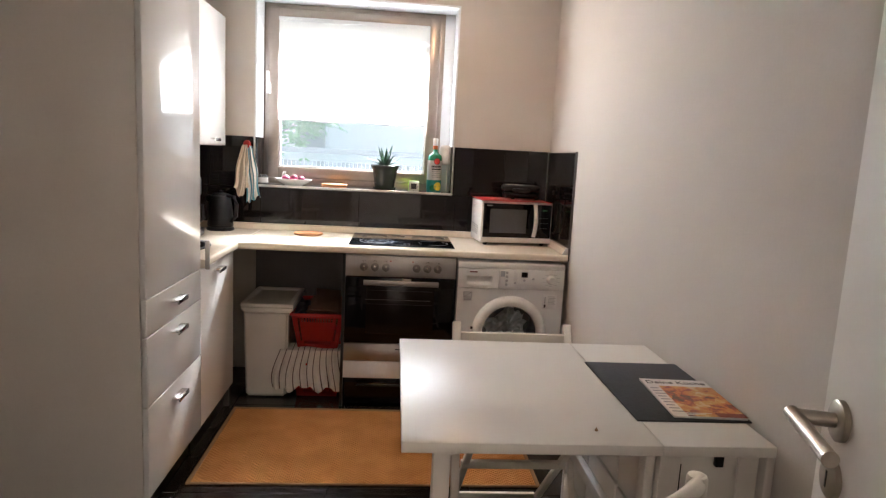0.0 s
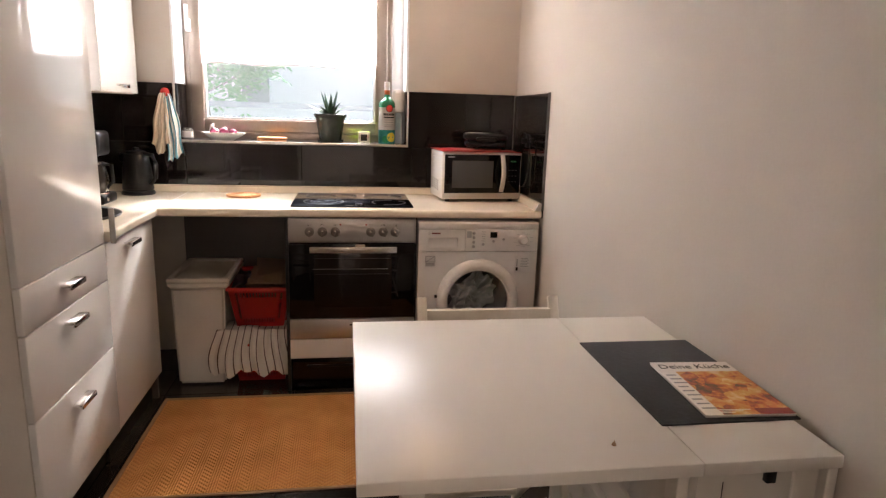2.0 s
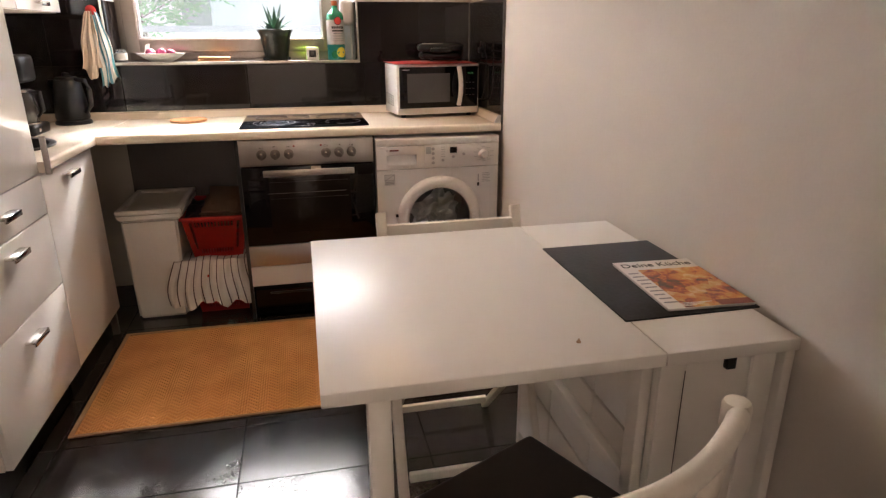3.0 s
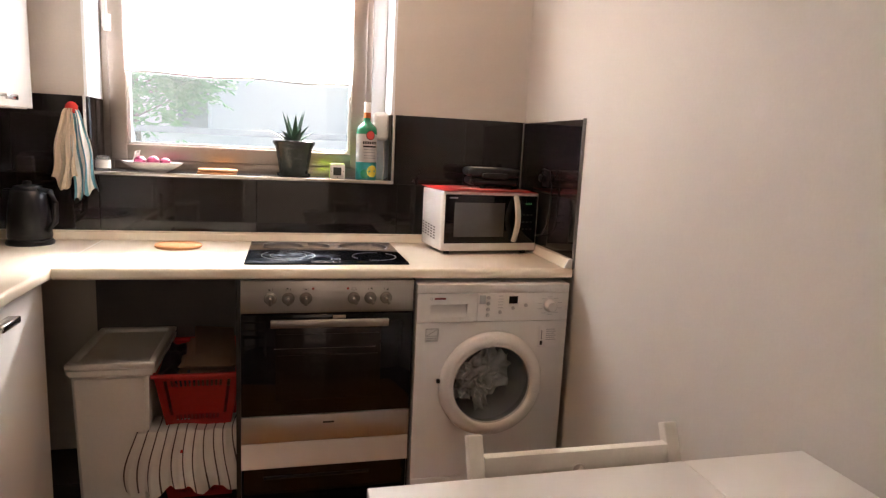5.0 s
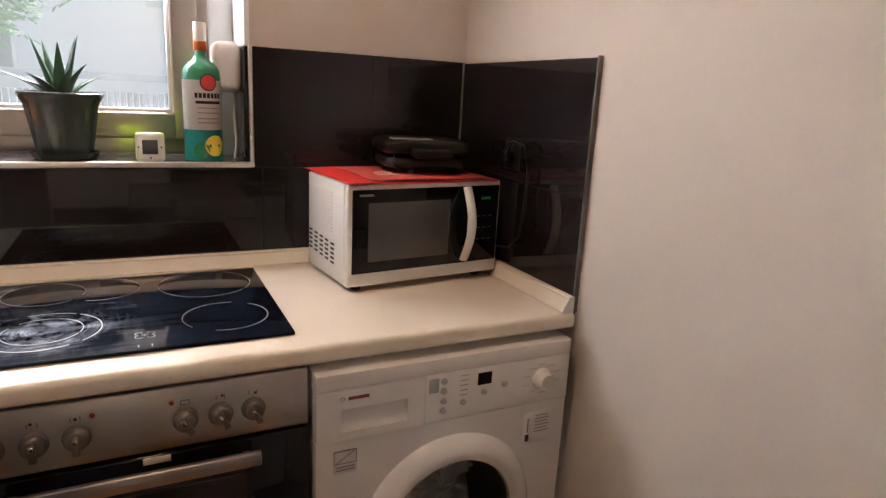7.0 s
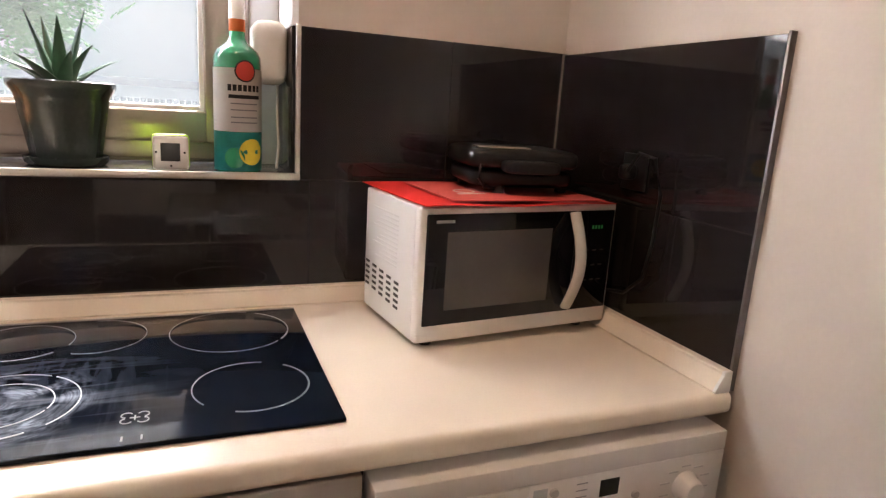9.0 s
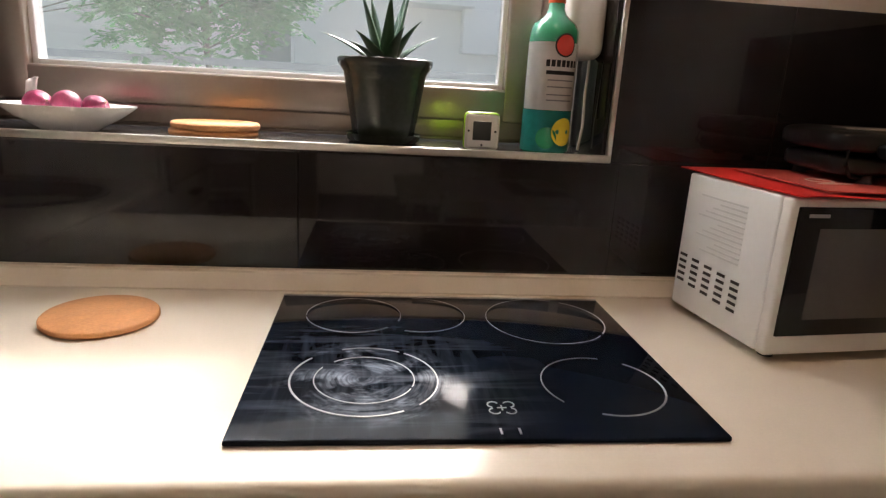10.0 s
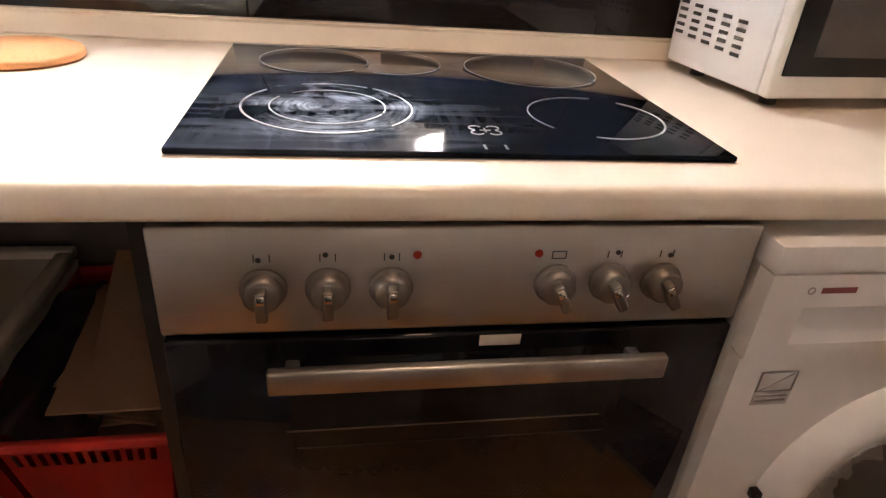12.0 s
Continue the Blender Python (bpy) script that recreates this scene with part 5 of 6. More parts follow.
kettle = thing("electric_kettle", (-1.985, -0.135, CT), "black electric kettle on its base", "kettle")
kx, ky = -1.985, -0.135
part("base", lathe([(0, 0), (0.078, 0), (0.080, 0.008), (0.074, 0.018), (0, 0.02)], (kx, ky, CT), "z", 40), BLACK, kettle)
part("body", lathe([(0.070, 0.021), (0.074, 0.03), (0.068, 0.12), (0.056, 0.20), (0.050, 0.205), (0, 0.206)], (kx, ky, CT), "z", 48), BLACK, kettle)
part("lid", lathe([(0.048, 0.206), (0.044, 0.216), (0.015, 0.221), (0.013, 0.234), (0, 0.236)], (kx, ky, CT), "z", 36), BLACK, kettle)
part("spout", prism([(kx - 0.012, ky + 0.045), (kx - 0.085, ky + 0.012), (kx - 0.085, ky - 0.002), (kx - 0.03, ky - 0.04)], CT + 0.165, CT + 0.204, bevel=0.006), BLACK, kettle)
part("handle", tube([(kx + 0.045, ky - 0.02, CT + 0.205), (kx + 0.088, ky - 0.04, CT + 0.20), (kx + 0.104, ky - 0.046, CT + 0.16), (kx + 0.100, ky - 0.044, CT + 0.09), (kx + 0.070, ky - 0.03, CT + 0.055)], 0.011, 12), BLACK, kettle)

GLASSD = material("dark_carafe_glass", (0.04, 0.035, 0.03), 0.03, vary=0.1, spec=0.8)
cof = thing("coffee_maker", (-2.16, -0.42, CT), "black filter coffee maker with a glass jug", "coffee maker")
cx, cy = -2.11, -0.46
part("base", bx(cx - 0.10, cx + 0.105, cy - 0.09, cy + 0.09, CT, CT + 0.045, 0.012), BLACK, cof)
part("tank", bx(cx - 0.10, cx - 0.02, cy - 0.085, cy + 0.085, CT + 0.044, CT + 0.31, 0.014), BLACK, cof)
part("filter_head", bx(cx - 0.09, cx + 0.095, cy - 0.08, cy + 0.08, CT + 0.215, CT + 0.325, 0.018), BLACK, cof)
part("hot_plate", lathe([(0, 0), (0.062, 0), (0.062, 0.004), (0, 0.005)], (cx + 0.038, cy, CT + 0.045), "z", 32), CHROME, cof)
jug = part("jug", lathe([(0, 0.050), (0.054, 0.050), (0.062, 0.07), (0.064, 0.11), (0.052, 0.16), (0.045, 0.18), (0.049, 0.19), (0.046, 0.19), (0, 0.188)], (cx + 0.038, cy, CT), "z", 40), GLASSD, cof, "dark glass coffee jug")
part("jug_handle", tube([(cx + 0.085, cy - 0.01, CT + 0.18), (cx + 0.125, cy - 0.02, CT + 0.175), (cx + 0.128, cy - 0.02, CT + 0.10), (cx + 0.10, cy - 0.015, CT + 0.075)], 0.008, 10), BLACK, jug)
part("jug_band", lathe([(0.0455, 0.176), (0.0505, 0.176), (0.0505, 0.186), (0.0455, 0.186)], (cx + 0.038, cy, CT), "z", 36), CHROME, jug, "chrome band")
part("switch", bx(cx + 0.104, cx + 0.109, cy - 0.05, cy - 0.03, CT + 0.015, CT + 0.03, 0.001), CHROME, cof)

CORK = material("cork_board", (0.50, 0.22, 0.08), 0.75, vary=0.18, scale=30, fine=200, bump=0.3, bump_scale=220)
solid("round_board", lathe([(0, 0), (0.081, 0), (0.085, 0.003), (0.085, 0.009), (0.082, 0.012), (0, 0.012)], (-1.462, -0.182, CT), "z", 64), CORK, (-1.462, -0.182, CT), "round orange-brown cork trivet on the worktop", "trivet")

# tea towels on a red hook
hook = thing("towel_hook", (-1.858, -0.002, 1.41), "red round wall hook", "hook")
part("knob", lathe([(0, 0), (0.010, 0), (0.010, 0.012), (0.021, 0.018), (0.023, 0.026), (0.016, 0.034), (0, 0.036)], (-1.858, -0.002, 1.412), "y", 28), RED, hook)


def towel(x_top, xl, xr, zb, y, folds, tail):
    def at_(u, v):
        k = v ** 0.6
        left, right = x_top - 0.014 + (xl - x_top + 0.014) * k, x_top + 0.014 + (xr - x_top - 0.014) * k
        x = left + (right - left) * u
        z = 1.408 - v * (1.408 - zb - tail(u))
        x += 0.006 * math.sin(v * 9 + u * 4) * k
        z += 0.010 * math.sin(u * 17) * v * v
        yy = y - 0.016 - (0.012 * math.sin(u * folds + v * 1.5) + 0.006 * math.sin(u * 2.3 * folds + v * 7)) * (0.4 + 0.6 * k)
        return (x, yy, z)
    return sheet(at_, 50, 40)


CREAMC = material("cream_towel_cotton", (0.66, 0.56, 0.44), 0.95, vary=0.08, bump=0.35, bump_scale=180)
solid("tea_towel", towel(-1.864, -1.932, -1.842, 1.125, -0.026, 14, lambda u: 0.07 * (1 - abs(u - 0.45) * 2) * -1 + 0.03), CREAMC, (-1.90, -0.03, 1.10), "cream cotton tea towel hanging on the hook", "tea towel", smooth=70)
BLUES = STRIPE.copy()
BLUES.name = "blue_striped_cloth"
bn = BLUES.node_tree
for n in bn.nodes:
    if n.type == "MIX":
        n.inputs["A"].default_value, n.inputs["B"].default_value = (0.70, 0.70, 0.66, 1), (0.10, 0.28, 0.36, 1)
    if n.type == "MATH" and n.operation == "MULTIPLY":
        n.inputs[1].default_value = 3.6
    if n.type == "MATH" and n.operation == "LESS_THAN":
        n.inputs[1].default_value = 0.42
bt = solid("tea_towel", towel(-1.852, -1.862, -1.776, 1.072, -0.014, 11, lambda u: 0.05 * (u - 0.4)), BLUES, (-1.83, -0.04, 1.08), "blue and white striped tea towel hanging on the hook", "tea towel", smooth=70)
with_along(bt, 50, 40)

# ---- things on the window sill ----
SZ = WZ0 + 0.004
jar = thing("glass_jar", (-1.785, 0.045, SZ), "small clear jar with a pale label", "jar")
CLEAR = material("jar_glass", (0.85, 0.87, 0.86), 0.06, trans=0.85, vary=0.02)
part("jar_body", lathe([(0, 0), (0.026, 0), (0.028, 0.006), (0.028, 0.050), (0.023, 0.058), (0.023, 0.064), (0.021, 0.064), (0.021, 0.058), (0.025, 0.048), (0.025, 0.008), (0, 0.006)], (-1.775, 0.045, SZ), "z", 32), CLEAR, jar)
part("paper_label", lathe([(0.0284, 0.014), (0.0287, 0.014), (0.0287, 0.046), (0.0284, 0.046)], (-1.775, 0.045, SZ), "z", 32), PAPER, jar)

bowl = thing("oval_bowl", (-1.592, 0.06, SZ), "shallow white oval china bowl", "bowl")
one = lathe([(0, 0), (0.062, 0), (0.066, 0.004), (0.115, 0.030), (0.146, 0.052), (0.148, 0.056), (0.143, 0.056), (0.110, 0.036), (0.062, 0.012), (0, 0.010)], (0, 0, 0), "z", 56)
turned(one, Matrix.Translation((-1.592, 0.062, SZ)) @ Matrix.Diagonal((0.79, 0.52, 0.80, 1)))
part("shell", one, material("white_china", (0.8, 0.79, 0.77), 0.15, vary=0.02), bowl)
ONION = material("red_onion_skin", (0.22, 0.025, 0.07), 0.33, vary=0.35, scale=4, fine=40, stretch=(9, 9, 1))
for x, y, r, tilt in ((-1.640, 0.060, 0.026, 70), (-1.590, 0.054, 0.027, -75), (-1.545, 0.064, 0.024, 62)):
    on = thing("red_onion", (x, y, SZ + 0.014), "purple-red onion lying in the white bowl", "onion", "onions in the bowl")
    m = Matrix.Translation((x, y, SZ + 0.016 + r)) @ pose(0, 0, 0, tilt, tilt * 0.7, 30)
    part("bulb", turned(lathe([(0, -0.9 * r), (0.5 * r, -0.82 * r), (0.92 * r, -0.35 * r), (r, 0.05 * r), (0.8 * r, 0.55 * r), (0.35 * r, 0.9 * r), (0.12 * r, 1.2 * r), (0.08 * r, 1.5 * r), (0, 1.52 * r)], n=28), m), ONION, on)
    part("dry_neck", turned(lathe([(0.10 * r, 1.35 * r), (0.06 * r, 1.6 * r), (0.02 * r, 1.75 * r), (0, 1.75 * r)], n=10), m), material("dry_onion_neck", (0.45, 0.33, 0.22), 0.8), on, "dry brown neck")
solid("paper_scrap", sheet(lambda u, v: (-1.676 + 0.026 * u + 0.012 * v, 0.074 + 0.008 * math.sin(u * 5), SZ + 0.030 + 0.050 * v + 0.012 * u * v + 0.004 * math.sin(v * 7 + u * 3)), 10, 10, 0.0008), material("white_wrap", (0.74, 0.72, 0.70), 0.6), (-1.66, 0.074, SZ + 0.030), "crumpled white wrapping sticking out of the bowl", "paper", smooth=0)

for k, z in enumerate((SZ, SZ + 0.0125)):
    solid("cork_coaster", lathe([(0, 0), (0.077, 0), (0.080, 0.003), (0.080, 0.009), (0.077, 0.012), (0, 0.012)], (-1.345 + 0.004 * k, 0.085, z), "z", 56), CORK, (-1.345, 0.085, z), "thin round cork trivet stacked on the sill", "trivet", "stacked cork trivets")

POT = material("dark_green_ceramic", (0.028, 0.036, 0.028), 0.22, vary=0.2, scale=8)
px, py = -1.027, 0.095
pot = thing("plant_pot", (px, py, SZ), "dark green ribbed pot with a spiky aloe plant", "plant")
n = 72
one = bmesh.new()
rings = []
for r, h, rib in ((0.056, 0.012, 1), (0.060, 0.02, 1), (0.076, 0.118, 1), (0.079, 0.130, 1), (0.087, 0.141, 0), (0.0905, 0.148, 0), (0.0905, 0.156, 0), (0.0860, 0.158, 0), (0.083, 0.138, 0), (0.0, 0.136, 0)):
    rings.append([one.verts.new((px + (r + 0.0006 * rib * (-1) ** i) * math.cos(2 * math.pi * i / n), py + (r + 0.0006 * rib * (-1) ** i) * math.sin(2 * math.pi * i / n), SZ + h)) for i in range(n)])
for a, b in zip(rings, rings[1:]):
    for i in range(n):
        one.faces.new((a[i], a[(i + 1) % n], b[(i + 1) % n], b[i]))
bmesh.ops.recalc_face_normals(one, faces=one.faces[:])
for f in one.faces:
    f.smooth = True
part("pot", one, POT, pot)
part("saucer", lathe([(0, 0), (0.062, 0), (0.070, 0.006), (0.073, 0.018), (0.070, 0.018), (0.066, 0.010), (0, 0.010)], (px, py, SZ), "z", 48), POT, pot)
part("soil", lathe([(0.084, 0.137), (0.05, 0.143), (0, 0.145)], (px, py, SZ), "z", 32), material("dry_soil", (0.06, 0.04, 0.028), 0.95, vary=0.3, bump=0.8, bump_scale=60), pot)
ALOE = material("aloe_green", (0.025, 0.075, 0.035), 0.38, vary=0.3, scale=12, fine=90)
rnd = random.Random(11)
for k in range(13):
    inner = k < 5
    a = k * 2.4 + rnd.uniform(-0.2, 0.2)
    lean = rnd.uniform(0.12, 0.3) if inner else rnd.uniform(0.5, 0.95)
    long = rnd.uniform(0.13, 0.155) if inner else rnd.uniform(0.085, 0.13)
    wide = rnd.uniform(0.0145, 0.019)
    one = bmesh.new()
    rs_ = []
    for i in range(9):
        t = i / 8
        out = math.sin(lean) * long * t + (0.004 if inner else 0.022) * t * t
        up = math.cos(lean) * long * t - (0.0 if inner else 0.012) * t * t * t
        w = wide * (1 - t ** 1.6) + 0.0004
        th = 0.45 * w
        c, s = math.cos(a), math.sin(a)
        bx_, by_ = px + 0.008 * c + out * c, py + 0.008 * s + out * s
        z = SZ + 0.142 + up
        rs_.append([one.verts.new((bx_ - s * w * math.cos(q) + c * th * math.sin(q) * -1, by_ + c * w * math.cos(q) + s * th * math.sin(q) * -1, z + 0.3 * th * math.sin(q))) for q in (0, 0.8, 1.57, 2.34, 3.14, 3.9, 4.71, 5.5)])
    for p, q in zip(rs_, rs_[1:]):
        for i in range(8):
            one.faces.new((p[i], p[(i + 1) % 8], q[(i + 1) % 8], q[i]))
    one.faces.new(rs_[-1])
    bmesh.ops.recalc_face_normals(one, faces=one.faces[:])
    for f in one.faces:
        f.smooth = True
    part("leaf", one, ALOE, pot, smooth=60)

thermo = thing("room_thermometer", (-0.842, 0.045, SZ), "small white and lime digital thermometer", "thermometer")
LIME = material("lime_plastic", (0.45, 0.80, 0.03), 0.35, vary=0.05)
part("back_shell", bx(-0.876, -0.808, 0.040, 0.056, SZ, SZ + 0.070, 0.008), LIME, thermo, "lime green rear shell")
part("front_shell", bx(-0.8745, -0.8095, 0.033, 0.0405, SZ + 0.001, SZ + 0.0665, 0.006), WPLASTIC, thermo)
part("screen", bx(-0.860, -0.825, 0.0318, 0.034, SZ + 0.018, SZ + 0.053, 0.001), material("lcd_dark", (0.05, 0.055, 0.05), 0.25), thermo, "dark square display")
for x, z in ((-0.868, 0.035), (-0.817, 0.035), (-0.842, 0.009)):
    part("button", lathe([(0, 0), (0.0022, 0), (0.002, 0.001), (0, 0.0012)], (x, 0.033, SZ + z), "y", 12), BLACK, thermo)

bottle = thing("liquor_bottle", (-0.716, 0.05, SZ), "half-litre rum bottle with green, teal and lemon wrap and white cap", "bottle")
bxx, byy = -0.716, 0.052
GREENG = material("green_bottle_glass", (0.02, 0.24, 0.11), 0.08, vary=0.1, coat=0.5)
TEAL = material("teal_print", (0.02, 0.30, 0.28), 0.3, vary=0.15, scale=20)
part("glass_body", lathe([(0, 0), (0.042, 0), (0.0455, 0.005), (0.0455, 0.212), (0.0445, 0.224), (0.0400, 0.235), (0.030, 0.244), (0.0205, 0.252), (0.0155, 0.261), (0.0140, 0.297), (0, 0.297)], (bxx, byy, SZ), "z", 48), GREENG, bottle)
part("neck_sleeve", lathe([(0.0152, 0.272), (0.0160, 0.273), (0.0152, 0.295), (0.0142, 0.295)], (bxx, byy, SZ), "z", 28), material("orange_sleeve", (0.55, 0.13, 0.02), 0.4), bottle, "orange neck sleeve")
part("cap", lathe([(0, 0.340), (0.014, 0.340), (0.0155, 0.337), (0.0155, 0.295), (0, 0.295)], (bxx, byy, SZ), "z", 28), WPLASTIC, bottle, "white screw cap")


def wrap(r, z0, z1, a0, a1, mat, label):
    """A label that clings to the bottle between two angles, 270 facing the room."""
    one = bmesh.new()
    n = 24
    lo = [one.verts.new((bxx + r * math.cos(radians(a0 + (a1 - a0) * i / n)), byy + r * math.sin(radians(a0 + (a1 - a0) * i / n)), SZ + z0)) for i in range(n + 1)]
    hi = [one.verts.new((v.co.x, v.co.y, SZ + z1)) for v in lo]
    for i in range(n):
        one.faces.new((lo[i], lo[i + 1], hi[i + 1], hi[i]))
    bmesh.ops.solidify(one, geom=one.faces[:], thickness=0.0003)
    return part("label_wrap", one, mat, bottle, label)


wrap(0.0460, 0.004, 0.080, 170, 370, TEAL, "teal printed lower wrap")
wl = wrap(0.0462, 0.081, 0.202, 180, 360, PAPER, "white label band")
for k in range(7):
    wrap(0.0465, 0.159, 0.171, 243 + 12 * k, 252 + 12 * k, BARK, "dark brand print shape")
wrap(0.0465, 0.145, 0.152, 245, 325, BARK, "dark print bar")
for z in (0.134, 0.122, 0.108, 0.098):
    wrap(0.0465, z, z + 0.0022, 250, 318, GREYP, "fine grey print bar")
LEM = material("lemon_print", (0.75, 0.62, 0.05), 0.4, vary=0.1)


def spot(ang, z, r, mat, label, R=0.0468):
    """A round printed spot that bends with the bottle."""
    one = bmesh.new()
    n = 24
    cvt = one.verts.new((bxx + R * math.cos(radians(ang)), byy + R * math.sin(radians(ang)), SZ + z))
    vs = []
    for i in range(n):
        q = 2 * math.pi * i / n
        aa = radians(ang) + r * math.cos(q) / R
        vs.append(one.verts.new((bxx + R * math.cos(aa), byy + R * math.sin(aa), SZ + z + r * math.sin(q))))
    for i in range(n):
        one.faces.new((cvt, vs[i], vs[(i + 1) % n]))
    part("print_spot", one, mat, bottle, label)


spot(285, 0.197, 0.021, BARK, "dark ring of the emblem")
spot(285, 0.197, 0.0180, material("emblem_red", (0.55, 0.05, 0.03), 0.4), "red round emblem", 0.0474)
spot(300, 0.042, 0.026, LEM, "yellow lemon print", 0.0475)
spot(258, 0.030, 0.020, GREENG, "green leaf print", 0.0472)

dev = thing("wall_device", (WX1 - 0.03, 0.075, 1.40), "white rounded plug-in device on the reveal", "device")
part("shell", bx(WX1 - 0.082, WX1 - 0.0135, 0.040, 0.130, 1.345, 1.470, 0.022, 4), WPLASTIC, dev)
part("cord", tube([(WX1 - 0.03, 0.075, 1.347), (WX1 - 0.03, 0.08, 1.28), (WX1 - 0.026, 0.085, 1.22), (WX1 - 0.03, 0.09, 1.172)], 0.003, 8), WPLASTIC, dev, "thin white cord")

# ---- open room door ----
# built along y with its hinge at the origin, then swung open past the jamb
ldoor = thing("door_1", (0, 0, 0), "open white room door with a steel lever handle", "door", kind="structure")
part("leaf", bx(0.0, 0.04, 0.0, 0.87, 0.01, 2.03, 0.002), DOORP, ldoor)
DULL = material("brushed_lever_steel", (0.40, 0.36, 0.31), 0.33, 1.0, vary=0.05, scale=12)
HY, HZZ = 0.81, 1.098
out = pose(0, 0, 0, 0, -90, 0)
rose = turned(lathe([(0, 0), (0.026, 0), (0.026, 0.007), (0.023, 0.009), (0, 0.009)], n=36), Matrix.Translation((0, HY, HZZ)) @ out)
hset = part("door_handle", rose, DULL, ldoor, "brushed steel lever set")
neck = tube([(-0.006, HY, HZZ), (-0.056, HY, HZZ)], 0.0095, 16)
part("lever", tube([(-0.055, HY + 0.0095, HZZ), (-0.055, HY - 0.05, HZZ), (-0.054, HY - 0.118, HZZ - 0.002)], 0.0095, 16, neck), DULL, hset)
esc = turned(lathe([(0, 0), (0.025, 0), (0.025, 0.007), (0.022, 0.009), (0, 0.009)], n=36), Matrix.Translation((0, HY, HZZ - 0.076)) @ out)
part("key_escutcheon", esc, DULL, hset)
part("key_slot", bx(-0.0098, -0.0085, HY - 0.0025, HY + 0.0025, HZZ - 0.088, HZZ - 0.066, 0.0006), BLACK, hset)
ldoor.matrix_basis = pose(-0.632, -3.985, 0, 0, 0, -17)
for x in (DX0 - 0.005, DX1 - 0.005):
    structure("door_frame", bx(x, x + 0.04, YB - 0.13, YB + 0.012, 0, 2.07, 0.003), DOORP, "white door frame")

# ---- outside the window ----
GROUND = material("pale_gravel_ground", (0.5, 0.48, 0.44), 0.95, vary=0.2, scale=1.5)
structure("ground", bx(-150, 150, -150, 300, -0.5, -0.3), GROUND, "pale ground outside")
fence = thing("garden_fence", (-1.5, 7.0, -0.3), "weathered grey wooden slat fence", "fence")
FENCE = material("weathered_grey_wood", (0.32, 0.34, 0.36), 0.85, vary=0.2, scale=3, piece=0.5)
fr1 = random.Random(2)
slat = mesh_of("slat", bx(-0.0275, 0.0275, -0.01, 0.01, 0, 1.52, 0.004), FENCE)
for k in range(176):
    ob = new("slat", slat)
    ob.parent = fence
    ob.location = (-5.9 + k * 0.07, fr1.uniform(-0.006, 0.006), fr1.uniform(-0.008, 0.0))
for z in (0.1, 1.35):
    part("rail", bx(-7.5, 5.0, 7.012, 7.05, z, z + 0.09, 0.004), FENCE, fence)

HOUSE = material("white_plaster", (0.88, 0.88, 0.86), 0.85, vary=0.04, scale=0.8)
house = thing("apartment_house", (1.0, 15.0, -0.3), "pale rendered house with balcony and windows", "house")
bm = bx(-16.0, 9.0, 13.2, 20.0, -0.3, 3.3)
bx(-0.6, 9.0, 13.2, 20.0, 3.3, 7.5, bm=bm)
part("wall", bm, HOUSE, house)
part("roof", prism([(-16.2, 13.0), (-0.6, 13.0), (-0.6, 20.0), (-16.2, 20.0)], 3.3, 3.42), material("grey_roof", (0.3, 0.3, 0.31), 0.8), house)
bal = part("balcony", bx(-0.5, 0.95, 12.3, 13.2, 2.85, 3.02, 0.01), HOUSE, house)
for k in range(22):
    part("rail_bar", bx(-0.48 + k * 0.066, -0.455 + k * 0.066, 12.32, 12.345, 3.02, 3.95), FRAMEW, bal)
part("rail_top", bx(-0.5, 0.95, 12.30, 12.36, 3.95, 4.0), FRAMEW, bal)
part("bay", bx(0.78, 1.75, 12.7, 13.2, 1.95, 2.85, 0.02), HOUSE, house)
for x, z in ((1.15, 3.2), (2.6, 3.2), (0.1, 3.3), (-3.6, 1.4)):
    w = part("window", bx(x, x + 0.8, 13.12, 13.21, z, z + 1.1, 0.01), FRAMEW, house)
    part("pane", bx(x + 0.07, x + 0.73, 13.105, 13.125, z + 0.07, z + 1.03), material("far_pane", (0.25, 0.28, 0.3), 0.1), w)

LEAFM = bpy.data.materials.new("tree_leaf")
LEAFM.use_nodes = True
ln = LEAFM.node_tree
lb = ln.nodes["Principled BSDF"]
lb.inputs["Roughness"].default_value = 0.55
geo = ln.nodes.new("ShaderNodeNewGeometry")
lmx = ln.nodes.new("ShaderNodeMix")
lmx.data_type = "RGBA"
lmx.inputs["A"].default_value, lmx.inputs["B"].default_value = (0.06, 0.28, 0.08, 1), (0.18, 0.50, 0.15, 1)
ln.links.new(geo.outputs["Random Per Island"], lmx.inputs["Factor"])
ln.links.new(lmx.outputs["Result"], lb.inputs["Base Color"])
ltr = ln.nodes.new("ShaderNodeBsdfTranslucent")
ln.links.new(lmx.outputs["Result"], ltr.inputs["Color"])
lms = ln.nodes.new("ShaderNodeMixShader")
lms.inputs["Fac"].default_value = 0.45
ln.links.new(lb.outputs["BSDF"], lms.inputs[1])
ln.links.new(ltr.outputs["BSDF"], lms.inputs[2])
ln.links.new(lms.outputs["Shader"], ln.nodes["Material Output"].inputs["Surface"])
BARKM = material("tree_bark", (0.12, 0.09, 0.07), 0.95, vary=0.3, bump=0.6, bump_scale=20)


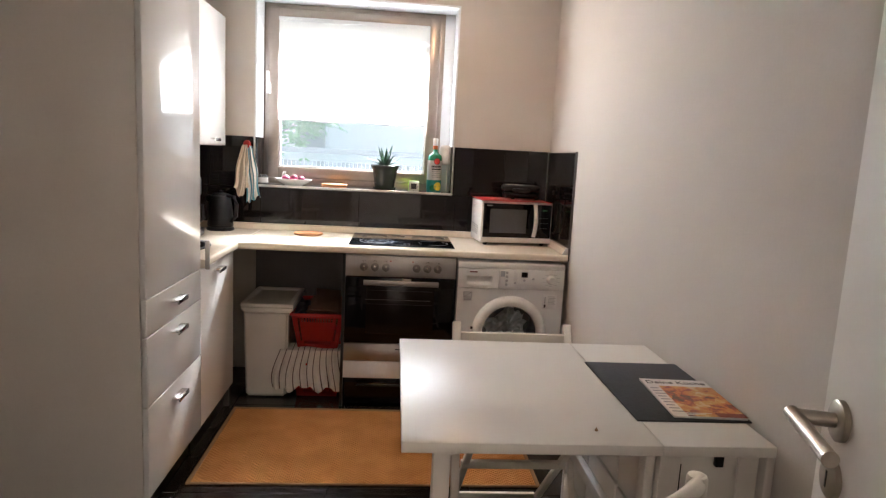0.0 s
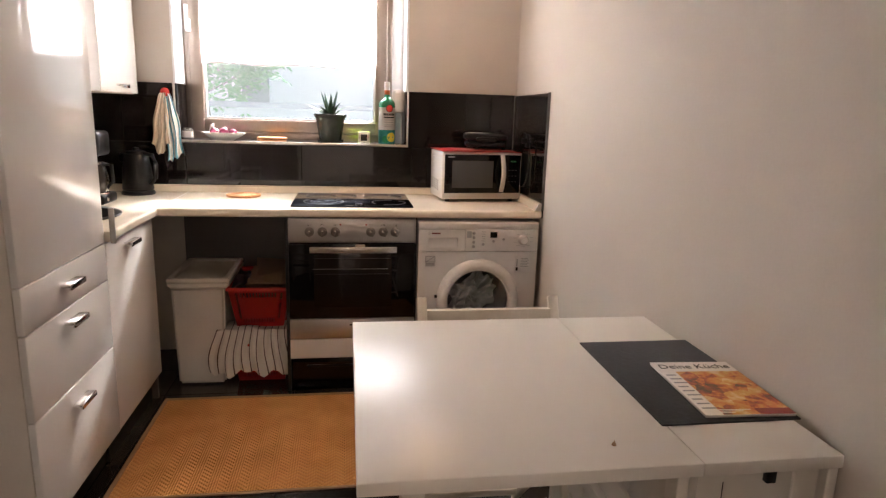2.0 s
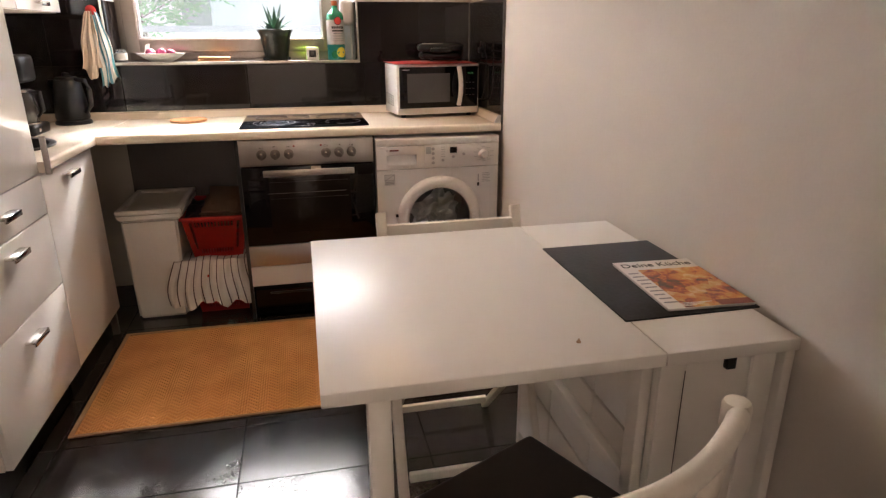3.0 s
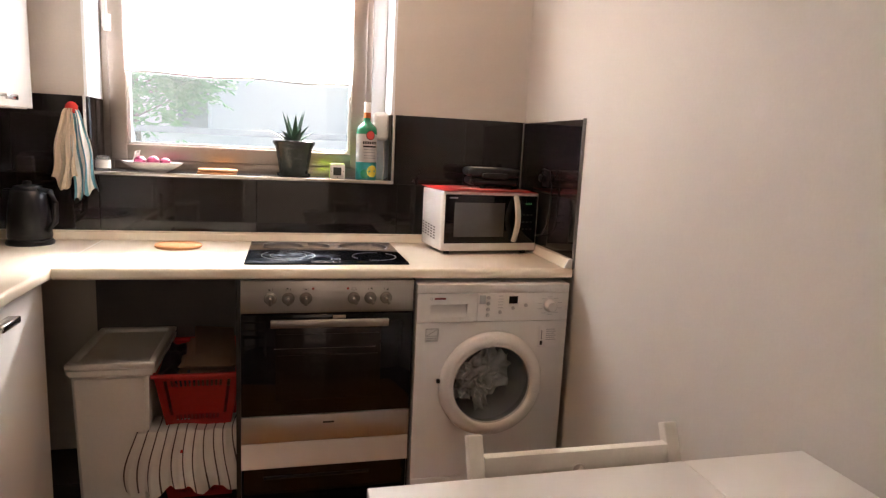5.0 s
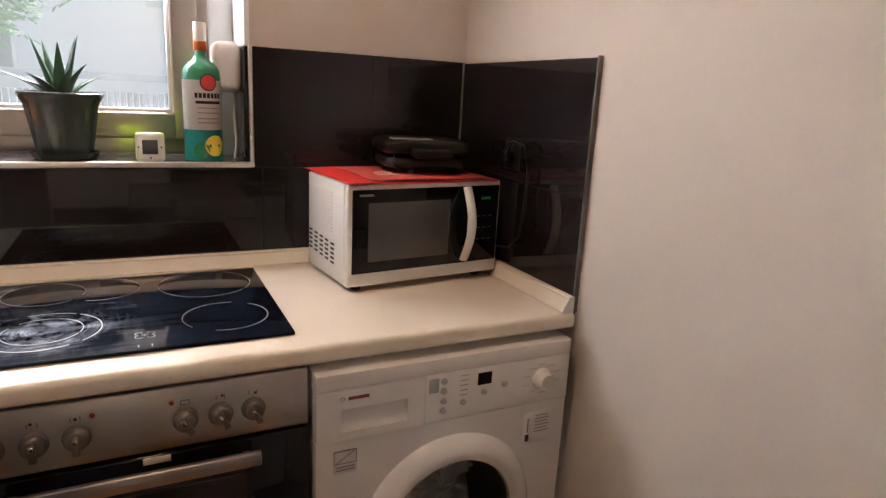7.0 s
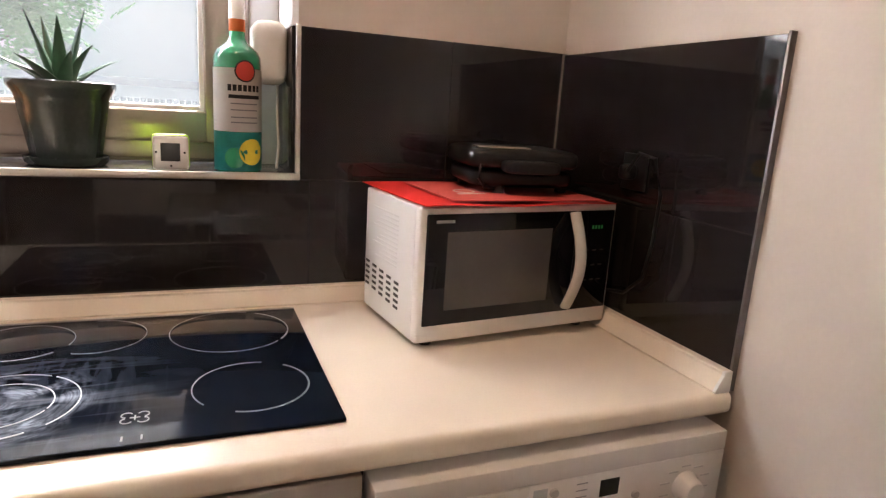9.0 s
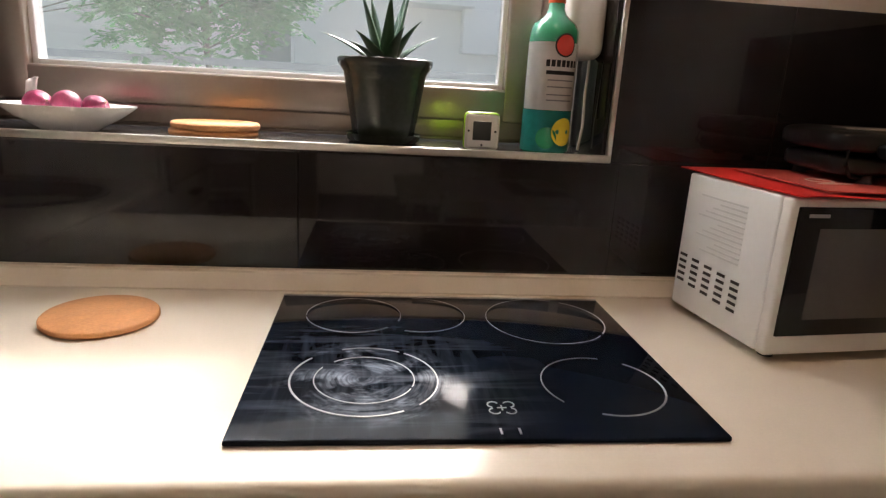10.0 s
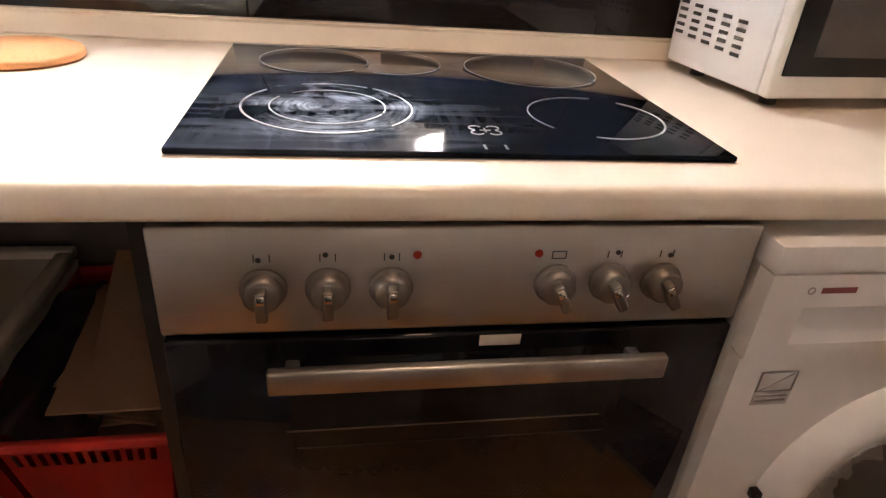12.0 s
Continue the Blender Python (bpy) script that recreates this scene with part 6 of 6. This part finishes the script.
def tree(x, y, seed, spread, top, low):
    """A tapered trunk with limbs, and a loose crown of feathered twigs."""
    rr = random.Random(seed)
    tr = thing("garden_tree", (x, y, -0.3), "light green feathery-leaved tree behind the fence", "tree")
    b = tube([(x, y, -0.3), (x + 0.05, y, 0.8), (x - 0.04, y, 1.6), (x, y, top * 0.8)], 0.045, 10)
    tips = []
    for k in range(16):
        a, h = rr.uniform(0, 6.28), rr.uniform(low * 0.7, top * 0.75)
        out = spread * rr.uniform(0.5, 1.0)
        e = (x + out * math.cos(a), y + 0.7 * out * math.sin(a), h + rr.uniform(0.3, 0.9))
        mid = (x + 0.5 * out * math.cos(a), y + 0.35 * out * math.sin(a), h + 0.25)
        tube([(x, y, h), mid, e], 0.012, 6, b)
        tips += [Vector(mid).lerp(Vector(e), t) for t in (0.2, 0.4, 0.6, 0.8, 1.0)]
    part("trunk", b, BARKM, tr)
    vs, fs = [], []
    for tip in tips:
        for q in range(17):
            o = tip + Vector((rr.gauss(0, 0.26), rr.gauss(0, 0.26), rr.gauss(-0.05, 0.24)))
            a, droop = rr.uniform(0, 6.28), rr.uniform(-0.7, 0.1)
            d = Vector((math.cos(a), math.sin(a), droop)).normalized()
            s = d.cross(Vector((0, 0, 1))).normalized()
            long = rr.uniform(0.18, 0.32)
            for i in range(7):
                c = o + d * (long * i / 6)
                for sg in (-1, 1):
                    t = (s * sg + d * 0.45 + Vector((0, 0, rr.uniform(-0.5, 0.1)))).normalized()
                    ll, w = rr.uniform(0.09, 0.15), 0.030
                    n0 = len(vs)
                    vs += [c, c + t * ll * 0.5 + d * w, c + t * ll, c + t * ll * 0.5 - d * w]
                    fs.append((n0, n0 + 1, n0 + 2, n0 + 3))
    me = bpy.data.meshes.new("crown")
    me.from_pydata([tuple(v) for v in vs], [], fs)
    me.materials.append(LEAFM)
    ob = new("crown", me)
    ob.parent = tr
    ob.matrix_parent_inverse = Matrix.Translation((-x, -y, 0.3))
    return tr


tree(-3.35, 8.2, 5, 1.9, 4.5, 2.1)
tree(-6.3, 9.6, 8, 2.0, 5.0, 2.0)

# ---- tiles ----
def tile_piece(name, cx, cy, cz, sx, sy, sz, mat, parent, store={}):
    """One tile; alike tiles share a mesh."""
    key = (name, round(sx, 3), round(sy, 3), round(sz, 3))
    if key not in store:
        store[key] = mesh_of(name, bx(-sx / 2, sx / 2, -sy / 2, sy / 2, -sz / 2, sz / 2, 0.0012, 1), mat, 0)
    ob = new(name, store[key])
    ob.parent = parent
    ob.location = (cx, cy, cz)


def tile_row(lo, hi, first, step):
    """Spans between joints at first + k * step, cut at lo and hi."""
    cuts = sorted({lo, hi} | {first + k * step for k in range(-30, 30) if lo + 0.01 < first + k * step < hi - 0.01})
    return list(zip(cuts, cuts[1:]))


J = 0.0015
bm = bx(XL + 0.001, -0.001, 0.0005, 0.0098, CT - 0.03, 1.1585)
bx(XL + 0.001, WX0 - 0.003, 0.0005, 0.0098, 1.1585, 1.4585, bm=bm)
bx(WX1 + 0.005, -0.001, 0.0005, 0.0098, 1.1585, 1.4585, bm=bm)
bx(-0.0005, 0.0078, -0.597, -0.002, CT - 0.03, 1.4555, bm=bm)
bx(XL + 0.0005, XL + 0.0085, -1.158, -0.002, CT - 0.03, 1.4555, bm=bm)
structure("tile_grout", bm, GROUT, "thin dark joints between the wall tiles")
rows = (((XL, -0.0035), 0.862, 1.1585, -1.18), ((XL, WX0 - 0.002), 1.1585, 1.460, -1.48), ((WX1 + 0.004, -0.0035), 1.1585, 1.460, -0.28))
for (x0, x1), z0, z1, first in rows:
    for a, b in tile_row(x0, x1, first, 0.6):
        tile_piece("tile", (a + b) / 2, 0.004, (z0 + z1) / 2, b - a - J, 0.012, z1 - z0 - J, TILE, wall_north)
for z0, z1 in ((0.862, 1.1585), (1.1585, 1.457)):
    tile_piece("tile", 0.0025, -0.301, (z0 + z1) / 2, 0.011, 0.594, z1 - z0 - J, TILE, wall_east)
    for a, b in tile_row(-1.16, -0.003, -0.6, 0.6):
        tile_piece("tile", XL + 0.005, (a + b) / 2, (z0 + z1) / 2, 0.012, b - a - J, z1 - z0 - J, TILE, wall_west)
structure("corner_joint", bx(-0.0065, 0.004, -0.0065, 0.002, CT, 1.459), material("grey_silicone", (0.22, 0.21, 0.2), 0.5), "grey silicone corner joint")
structure("tile_edge", bx(-0.004, 0.008, -0.6035, -0.599, CT, 1.460), material("dull_metal_edge", (0.16, 0.15, 0.145), 0.5, 0.6), "thin dull metal tile edge")
for a, b in tile_row(XL + 0.002, 0.006, -1.19, 0.6):
    for c, d in tile_row(YB + 0.002, -0.005, -1.49, 0.3):
        tile_piece("floor_tile", (a + b) / 2, (c + d) / 2, -0.004, b - a - 0.003, d - c - 0.003, 0.008, FLOOR, floor)
